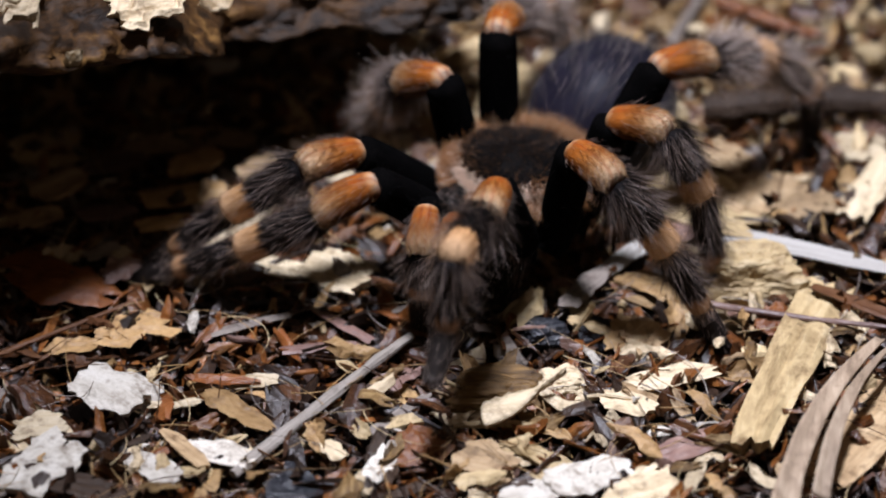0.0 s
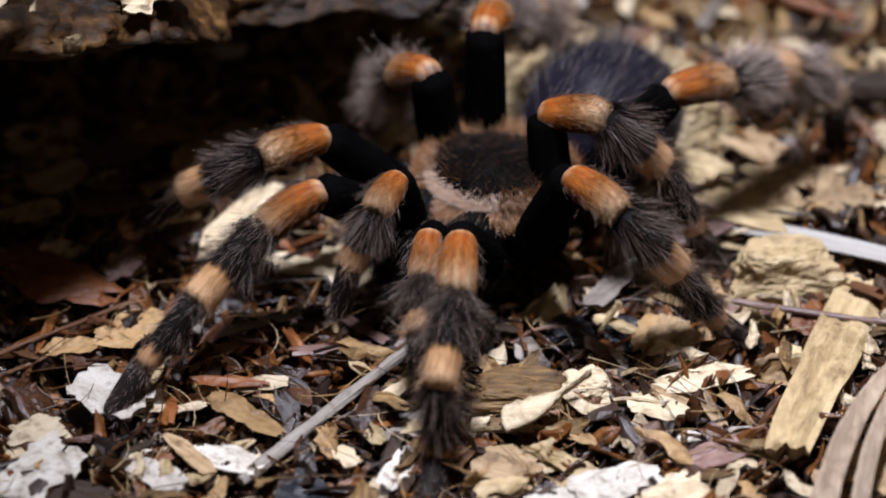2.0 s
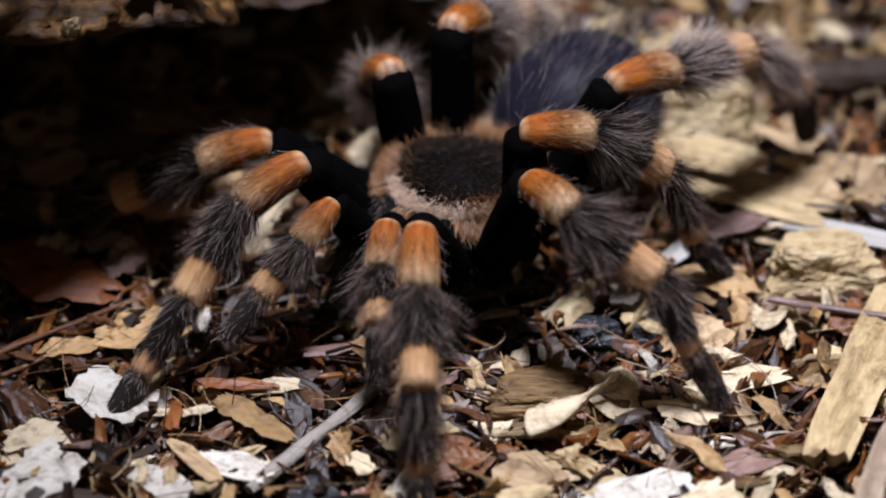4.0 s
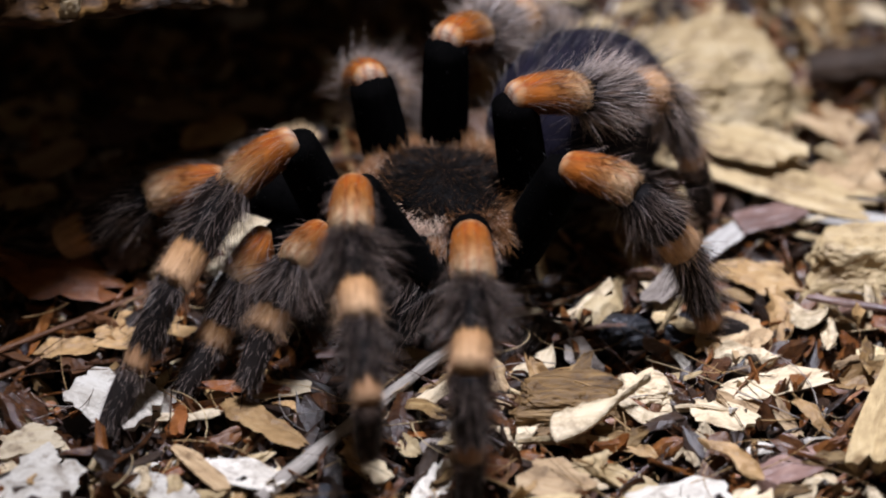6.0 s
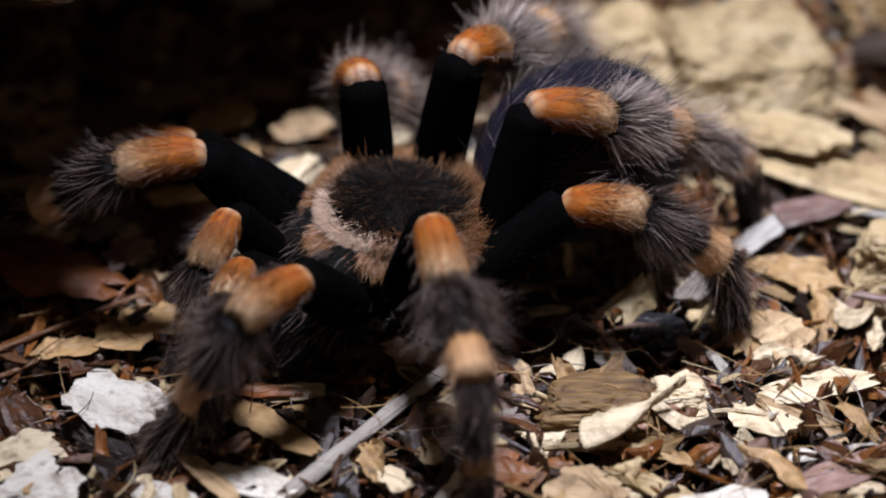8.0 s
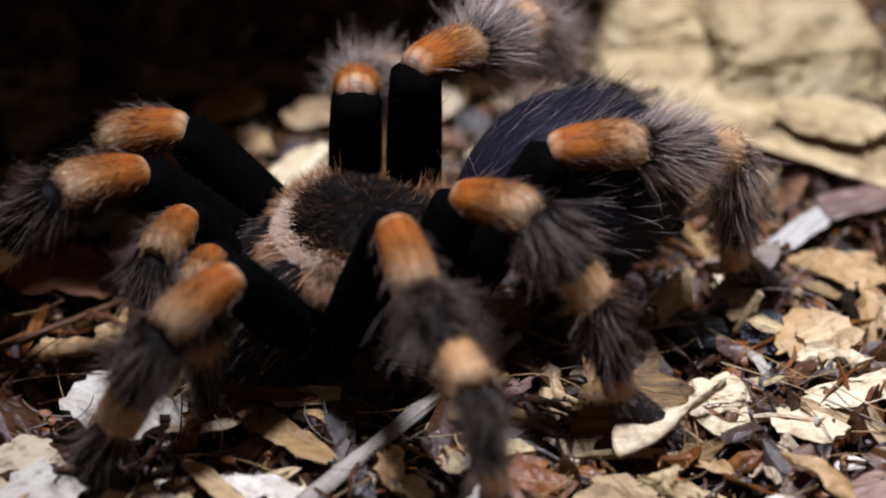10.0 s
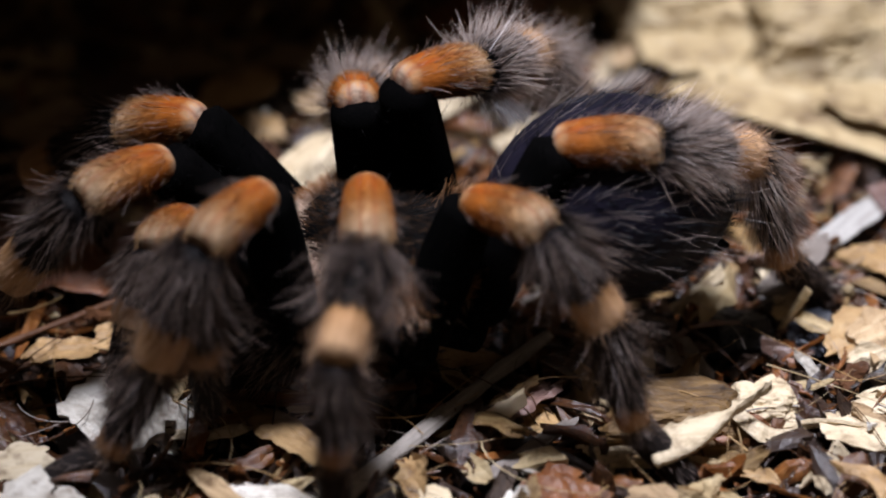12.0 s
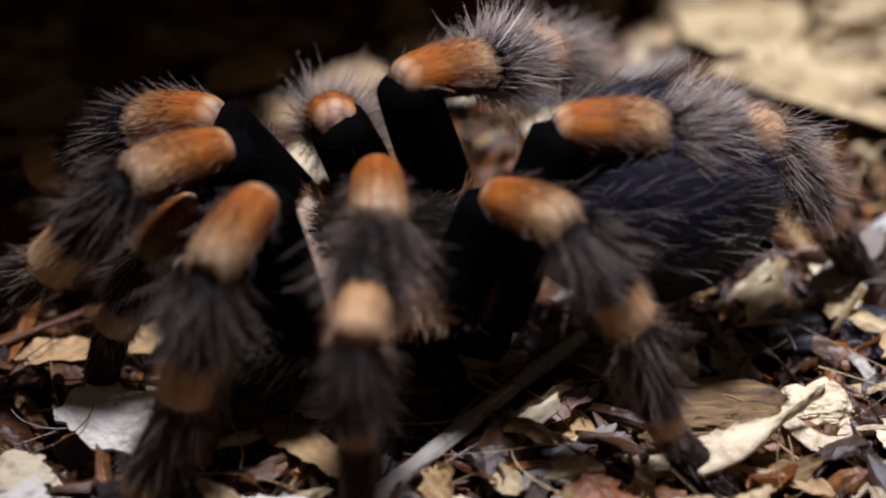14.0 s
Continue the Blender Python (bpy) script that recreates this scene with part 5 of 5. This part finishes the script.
    left_2.at(12.5, 40.9, 102.2, 78.5, -5.8, -20.7, -88.6, -89.4, 71.3)
    left_2.at(13, 51.2, 100.1, 80.0, -7.9, -21.7, -86.0, -88.5, 71.4)
    left_2.at(14, 66.9, 112.0, 79.7, 3.2, -15.8, -89.2, -89.7, 71.1)
    left_3.at(0, 130.8, 73.5, 92.9, 6.5, -65.7, -79.8, -43.4, 109.7)
    left_3.at(0.5, 180.6, 75.6, 102.2, 8.1, -49.7, -72.9, -57.7, 105.9)
    left_3.at(1, 196.7, 76.7, 101.0, 13.0, -50.6, -72.0, -60.3, 125.6)
    left_3.at(1.5, 47.6, 105.0, 109.1, 8.3, -47.4, -71.9, -63.2, 129.6)
    left_3.at(2, 56.7, 107.3, 107.8, 10.8, -48.8, -66.7, -66.5, 138.0)
    left_3.at(3, 75.0, 103.4, 142.2, -7.8, -33.4, -67.2, -67.9, 142.1)
    left_3.at(3.2, 71.6, 101.2, 140.4, -8.7, -33.5, -66.7, -67.5, 146.3)
    left_3.at(4.7, 110.0, 80.0, 116.6, 6.3, -41.7, -76.9, -43.5, 140.1)
    left_3.at(5.3, 125.4, 64.6, 107.1, -1.7, -56.2, -81.0, -33.8, 137.7)
    left_3.at(5.5, 122.7, 64.4, 107.9, -2.7, -57.0, -77.7, -32.9, 142.4)
    left_3.at(6, 120.8, 65.1, 110.1, -6.0, -57.5, -74.1, -29.1, 148.6)
    left_3.at(6.5, 133.6, 59.8, 108.4, -3.1, -50.4, -81.3, -30.3, 151.6)
    left_3.at(7, 144.6, 51.8, 113.2, -2.7, -49.7, -78.0, -22.8, 156.8)
    left_3.at(7.5, 160.7, 41.9, 122.6, -3.5, -44.2, -79.8, -14.1, 160.4)
    left_3.at(8, 171.7, 33.0, 140.5, 1.2, -40.3, -79.2, -9.3, 163.9)
    left_3.at(9.3, 176.2, 65.5, 135.6, 11.7, -42.3, -77.2, -26.4, 153.4)
    left_3.at(10.5, 180.3, 68.6, 131.2, 2.2, -59.5, -75.5, -42.2, 143.8)
    left_3.at(11, 181.7, 67.4, 129.6, 1.8, -56.5, -75.0, -44.8, 146.6)
    left_3.at(11.5, 182.8, 68.9, 131.3, 2.0, -57.8, -74.1, -48.7, 150.3)
    left_3.at(12, 186.3, 69.4, 132.2, 2.1, -57.5, -75.7, -45.1, 151.8)
    left_3.at(12.5, 185.6, 69.3, 130.8, 0.8, -56.9, -76.2, -43.4, 154.0)
    left_3.at(13, 184.4, 70.3, 130.0, 1.9, -55.5, -76.5, -47.5, 156.4)
    left_3.at(14, 190.9, 68.9, 128.6, 4.3, -58.0, -74.3, -48.4, 156.2)
    left_4.at(0, 154.2, 56.6, 155.4, -12.4, -24.3, -48.7, -92.5, 169.0)
    left_4.at(0.5, 157.6, 51.6, 154.1, -7.9, -25.2, -45.9, -92.5, 172.3)
    left_4.at(1, 158.3, 49.0, 152.7, -10.6, -20.0, -46.4, -92.4, 174.9)
    left_4.at(1.5, 158.1, 44.3, 159.3, -9.8, -18.6, -42.1, -92.0, 177.4)
    left_4.at(2, 154.2, 44.9, 158.6, -8.6, -18.2, -45.0, -93.0, 179.4)
    left_4.at(3, 153.2, 40.7, 160.2, -9.7, -18.1, -37.9, -92.0, 175.6)
    left_4.at(3.2, 153.0, 41.0, 160.3, -13.1, -17.9, -35.7, -91.0, 174.1)
    left_4.at(4.5, 137.7, 80.0, 166.6, -3.6, -11.7, -55.9, -77.4, 174.6)
    left_4.at(5.3, 128.2, 92.7, 170.5, -13.9, -20.9, -68.3, -69.1, 174.8)
    left_4.at(5.5, 139.0, 94.3, 160.1, -15.0, -25.3, -60.7, -83.4, 180.1)
    left_4.at(6, 146.8, 96.3, 159.0, -14.2, -23.0, -65.0, -76.0, 178.8)
    left_4.at(6.5, 130.8, 104.2, 161.5, -15.2, -21.7, -63.1, -64.3, 175.4)
    left_4.at(7, 132.7, 100.5, 161.7, -16.2, -26.8, -58.5, -59.1, 181.4)
    left_4.at(7.5, 106.9, 97.4, 168.4, -17.2, -23.8, -60.0, -60.2, 187.2)
    left_4.at(8, 189.8, 72.5, 170.0, -19.3, -31.7, -43.0, -84.0, 197.3)
    left_4.at(10.5, 185.9, 54.7, 174.7, -1.4, -25.3, -92.1, -39.0, 203.0)
    left_4.at(11, 187.8, 55.6, 175.8, -1.1, -27.4, -89.9, -37.2, 202.6)
    left_4.at(11.5, 191.8, 57.7, 173.6, -2.4, -27.1, -84.6, -39.8, 204.0)
    left_4.at(12, 198.5, 60.4, 170.7, -3.1, -26.9, -74.3, -49.0, 205.7)
    left_4.at(12.5, 202.0, 64.0, 176.4, -5.4, -25.7, -64.5, -63.8, 203.0)
    left_4.at(13, 205.3, 67.3, 179.5, -9.2, -26.5, -61.3, -61.6, 201.0)
    left_4.at(14, 208.9, 66.5, 179.8, -9.5, -24.4, -61.2, -61.5, 205.0)
    right_1.at(0, 13.1, 43.3, 52.7, -31.8, -35.1, -30.1, -30.3, 76.0)
    right_1.at(0.5, 15.7, 25.6, 44.2, -30.2, -16.2, -16.9, -38.1, 18.4)
    right_1.at(1, 15.7, 29.5, 40.5, -32.2, -22.0, -15.6, -34.9, 12.4)
    right_1.at(1.5, 15.6, 34.4, 30.8, -27.5, -17.9, -31.9, -35.8, 9.9)
    right_1.at(2, 15.7, 37.6, 33.9, -30.0, -22.4, -27.9, -36.6, 4.3)
    right_1.at(3, 18.2, 48.1, 30.4, -29.4, -20.7, -44.8, -38.6, 4.2)
    right_1.at(3.2, 19.9, 49.7, 35.6, -32.7, -24.6, -36.8, -38.6, 1.9)
    right_1.at(5.3, 1.6, 62.6, 13.8, -16.0, -53.6, -39.5, -38.3, -1.2)
    right_1.at(5.5, 7.3, 64.1, 12.0, -14.2, -52.1, -46.1, -37.0, -0.8)
    right_1.at(6, 26.4, 67.5, 28.1, -35.0, -28.8, -44.1, -44.4, -10.8)
    right_1.at(6.5, 41.9, 69.8, 29.7, -31.7, -25.9, -57.6, -43.0, -14.2)
    right_1.at(7, 20.0, 80.4, 20.3, -8.2, -7.8, -62.7, -56.9, -14.0)
    right_1.at(7.5, 9.0, 83.4, 35.6, -8.7, -22.1, -28.8, -87.4, 62.3)
    right_1.at(8, 11.8, 53.0, 25.3, -10.0, -39.0, -26.5, -92.9, 60.4)
    right_1.at(9, 6.4, 61.7, 8.5, 4.9, -37.8, -31.3, -98.2, 50.1)
    right_1.at(10.5, -1.8, 39.8, -16.8, 2.3, -56.0, -38.5, -106.0, 34.8)
    right_1.at(11, -6.2, 48.8, -19.1, -3.4, -53.3, -39.9, -104.6, 26.7)
    right_1.at(11.5, -10.0, 54.6, -18.4, -4.7, -57.6, -38.1, -99.2, 30.4)
    right_1.at(12, -8.3, 53.0, -20.0, -6.7, -55.5, -37.3, -99.4, 33.1)
    right_1.at(12.5, -10.8, 53.9, -18.5, -7.3, -55.5, -37.4, -99.2, 35.9)
    right_1.at(13, -14.0, 55.1, -19.6, -9.1, -56.3, -34.4, -98.2, 38.0)
    right_1.at(14, -38.3, 66.3, -15.4, -4.4, -54.7, -40.0, -93.2, 27.3)
    right_2.at(0, 34.7, 41.0, 31.9, -0.6, -40.0, -44.0, -44.7, 68.6)
    right_2.at(0.5, 34.2, 37.8, 23.8, -3.7, -40.5, -42.0, -34.6, 65.3)
    right_2.at(1, 35.8, 37.0, 26.1, -4.4, -38.1, -42.7, -33.3, 64.9)
    right_2.at(1.5, 35.7, 30.1, 20.4, 1.2, -45.2, -38.8, -28.6, 59.0)
    right_2.at(2, 40.8, 43.3, 27.3, -5.2, -33.8, -43.6, -50.7, 64.8)
    right_2.at(3, 47.2, 26.9, 44.4, -23.7, -44.4, -26.9, 1.1, 62.0)
    right_2.at(3.2, 51.3, 22.7, 48.1, -28.0, -42.5, -24.6, 8.2, 66.9)
    right_2.at(4.2, 49.5, 36.7, 47.3, -17.4, -32.7, -23.7, 4.8, 67.1)
    right_2.at(5.3, 47.6, 22.6, 46.4, -26.8, -38.6, -22.7, 1.1, 67.2)
    right_2.at(5.5, 54.6, 19.7, 40.4, -19.2, -38.3, -22.8, -1.4, 66.0)
    right_2.at(6, 52.6, 13.8, 38.2, -10.3, -37.9, -22.2, -0.3, 58.4)
    right_2.at(6.5, 54.8, 17.2, 38.6, -10.0, -37.1, -22.8, -7.2, 63.5)
    right_2.at(7, 53.9, 21.0, 34.1, -11.1, -38.0, -24.1, -10.7, 58.2)
    right_2.at(7.5, 50.5, 24.4, 31.4, -12.0, -39.5, -25.7, -12.5, 51.3)
    right_2.at(8, 44.4, 26.1, 25.5, -8.4, -41.3, -27.6, -15.3, 41.2)
    right_2.at(10.5, 23.5, 47.7, 25.4, -18.4, -42.6, -33.8, -31.8, 42.3)
    right_2.at(11, 25.7, 47.5, 31.0, -20.4, -41.9, -32.6, -31.6, 38.1)
    right_2.at(11.5, 25.1, 47.1, 33.7, -22.4, -42.2, -31.1, -30.1, 38.8)
    right_2.at(12, 23.2, 47.7, 40.0, -24.5, -39.8, -31.8, -30.9, 37.2)
    right_2.at(12.5, 18.8, 50.1, 50.0, -26.7, -37.5, -33.7, -33.0, 37.0)
    right_2.at(13, 9.5, 53.8, 46.0, -25.3, -37.0, -37.2, -36.6, 37.1)
    right_2.at(14, 7.5, 54.8, 40.7, -24.7, -38.5, -37.2, -36.6, 40.6)
    right_3.at(0, 63.3, 78.7, 100.0, -26.8, -51.5, -36.7, -93.2, 129.3)
    right_3.at(1, 81.4, 81.0, 99.7, -24.2, -49.9, -39.5, -93.4, 128.1)
    right_3.at(2, 82.7, 80.8, 106.0, -30.0, -48.6, -40.4, -93.2, 130.5)
    right_3.at(3, 94.9, 82.6, 120.0, -36.0, -43.1, -50.0, -93.1, 136.6)
    right_3.at(3.2, 93.4, 81.5, 121.0, -37.0, -43.6, -49.1, -93.0, 140.2)
    right_3.at(5.3, 61.2, 77.7, 126.4, -38.0, -41.7, -42.7, -92.5, 155.8)
    right_3.at(6, 72.9, 77.3, 126.4, -38.0, -37.4, -44.5, -92.2, 157.4)
    right_3.at(6.5, 89.2, 77.0, 125.6, -38.0, -38.4, -42.4, -92.2, 158.2)
    right_3.at(7.5, 93.8, 81.6, 117.0, -38.0, -37.3, -42.8, -92.2, 152.1)
    right_3.at(8, 79.3, 83.2, 108.9, -37.0, -36.8, -43.6, -92.7, 145.1)
    right_3.at(10.5, 120.1, 87.2, 105.4, -33.0, -24.3, -55.7, -58.4, 120.5)
    right_3.at(11, 113.1, 88.4, 101.9, -33.0, -24.5, -56.2, -56.7, 119.0)
    right_3.at(12, 165.1, 97.6, 98.3, -34.0, -28.3, -54.4, -54.6, 112.2)
    right_3.at(12.5, 151.8, 111.4, 99.1, -37.0, -25.9, -53.8, -54.1, 110.7)
    right_3.at(13, 153.4, 112.5, 97.6, -38.0, -26.5, -54.1, -54.4, 111.9)
    right_3.at(14, 153.2, 113.0, 95.1, -38.0, -28.9, -53.0, -53.3, 110.6)
    right_4.at(0, 138.1, 83.6, 158.9, -20.8, -21.3, -54.5, -55.0, 168.6)
    right_4.at(1, 152.0, 78.0, 155.4, -23.7, -21.4, -52.5, -52.9, 165.2)
    right_4.at(2, 135.9, 82.3, 151.4, -20.5, -24.6, -50.1, -50.3, 163.8)
    right_4.at(3, 125.8, 75.6, 159.5, -30.8, -25.2, -42.0, -42.2, 168.5)
    right_4.at(3.2, 127.7, 76.5, 162.0, -30.3, -25.3, -42.1, -42.2, 168.8)
    right_4.at(5.3, 142.7, 90.6, 158.4, -22.3, -26.3, -46.4, -46.4, 161.4)
    right_4.at(6, 151.7, 87.4, 162.3, -26.2, -21.5, -46.1, -46.3, 161.7)
    right_4.at(6.5, 174.6, 85.6, 165.7, -26.4, -20.5, -46.7, -46.9, 160.6)
    right_4.at(7.5, 202.2, 80.6, 154.3, -25.6, -20.5, -46.2, -46.4, 151.8)
    right_4.at(8, 206.4, 79.1, 144.3, -25.4, -20.4, -46.0, -46.2, 144.3)
    right_4.at(9.3, 178.5, 80.0, 145.5, -10.9, -13.0, -48.5, -48.7, 137.4)
    right_4.at(10.5, 152.7, 96.2, 146.7, -16.7, -21.6, -50.8, -51.0, 131.0)
    right_4.at(11, 155.0, 99.0, 141.2, -19.1, -21.5, -47.9, -48.1, 131.3)
    right_4.at(12, 158.2, 101.4, 153.2, -14.5, -23.9, -46.7, -47.0, 126.2)
    right_4.at(12.5, 157.4, 104.3, 155.3, -13.8, -23.9, -45.1, -45.3, 126.9)
    right_4.at(13, 156.2, 105.8, 154.7, -14.2, -25.0, -44.0, -44.1, 127.4)
    right_4.at(14, 160.2, 106.8, 153.5, -14.6, -25.0, -42.5, -42.7, 127.8)
    left_palp.at(0, -12.3, 49.5, 23.7, -5.2, -85.6, -73.5, -65.6, 2.7)
    left_palp.at(0.5, 6.2, 43.2, 17.5, -18.8, -80.5, -80.3, -80.5, -2.2)
    left_palp.at(1, 12.0, 45.9, 20.0, -24.8, -80.7, -83.1, -83.1, 2.9)
    left_palp.at(1.5, 13.1, 47.1, 29.5, -35.9, -29.2, -84.6, -90.3, 28.7)
    left_palp.at(2, 10.4, 49.6, 31.9, -31.0, -24.5, -78.6, -82.7, 35.3)
    left_palp.at(3, 7.5, 54.4, 36.3, -28.0, -21.7, -71.0, -74.1, 37.8)
    left_palp.at(3.2, 7.3, 55.0, 35.5, -27.3, -21.0, -70.0, -74.0, 37.6)
    left_palp.at(5.3, -47.5, 65.4, 30.6, -20.1, -18.6, -61.5, -63.3, 37.6)
    left_palp.at(5.5, -57.0, 61.7, 23.3, -0.6, -45.0, -67.0, -68.9, 39.2)
    left_palp.at(6, -58.3, 38.4, 14.0, -9.3, -45.8, -55.3, -52.6, 12.1)
    left_palp.at(7, -46.5, 17.3, 13.4, -14.7, -46.5, -50.2, -47.7, 18.9)
    left_palp.at(8, -3.8, 37.0, 46.8, -3.1, -17.2, -58.8, -63.1, 53.3)
    left_palp.at(10.5, 16.1, 58.9, 64.8, 1.8, -102.9, -91.8, -98.8, 42.5)
    left_palp.at(12, 13.3, 58.8, 66.3, -2.4, -102.2, -91.8, -98.0, 49.3)
    left_palp.at(14, 14.3, 57.8, 68.2, -2.1, -103.1, -91.9, -99.9, 47.1)
    right_palp.at(0, -2.8, 50.3, -23.6, -34.1, -106.0, -92.2, -93.8, -35.1)
    right_palp.at(0.5, -5.8, 51.1, -27.9, -35.6, -111.8, -93.5, -95.5, -34.4)
    right_palp.at(1, -6.7, 52.0, -27.1, -37.3, -109.0, -92.9, -95.6, -27.8)
    right_palp.at(1.5, 1.5, 60.9, -25.0, -41.6, -105.5, -92.2, -95.2, -6.0)
    right_palp.at(2, 27.6, 75.3, -12.6, -11.1, -57.9, -74.5, -72.4, 11.1)
    right_palp.at(3, 17.8, 45.6, 1.5, -41.4, -44.8, -49.2, -43.5, 8.7)
    right_palp.at(3.2, 27.8, 52.8, -3.9, -26.7, -36.4, -44.3, -42.2, 12.3)
    right_palp.at(4.2, 22.7, 53.6, -2.9, -23.9, -34.0, -41.2, -37.8, 8.6)
    right_palp.at(5.3, 17.1, 25.2, -1.9, -41.7, -48.2, -37.8, -33.1, 4.4)
    right_palp.at(5.5, 23.9, 26.1, -4.7, -44.1, -49.1, -37.6, -32.6, 1.9)
    right_palp.at(6, 43.2, 25.4, -4.6, -36.9, -52.0, -40.4, -35.4, -5.4)
    right_palp.at(6.5, 36.2, 41.4, 1.8, -38.0, -61.6, -49.6, -41.7, -2.5)
    right_palp.at(7.5, 38.3, 38.9, -27.8, -13.6, -76.9, -79.1, -83.2, -8.5)
    right_palp.at(8, 7.0, 51.5, -32.1, -30.8, -80.1, -75.3, -73.1, 21.6)
    right_palp.at(10.5, -3.2, 55.8, -47.9, -4.8, -82.4, -76.1, -74.5, -8.9)
    right_palp.at(11, -5.4, 55.2, -45.3, -8.9, -81.2, -76.1, -74.5, -12.4)
    right_palp.at(12, 1.6, 54.0, -50.5, -0.1, -75.2, -77.6, -77.2, -16.1)
    right_palp.at(13, 5.0, 62.8, -36.2, -14.0, -69.9, -78.6, -78.8, -24.1)
    right_palp.at(14, 1.6, 60.1, -3.4, -48.9, -65.0, -76.7, -76.8, -3.7)
    for limb in (left_1, left_2, left_3, left_4, right_1, right_2, right_3, right_4, left_palp, right_palp):
        limb.key()


motions()
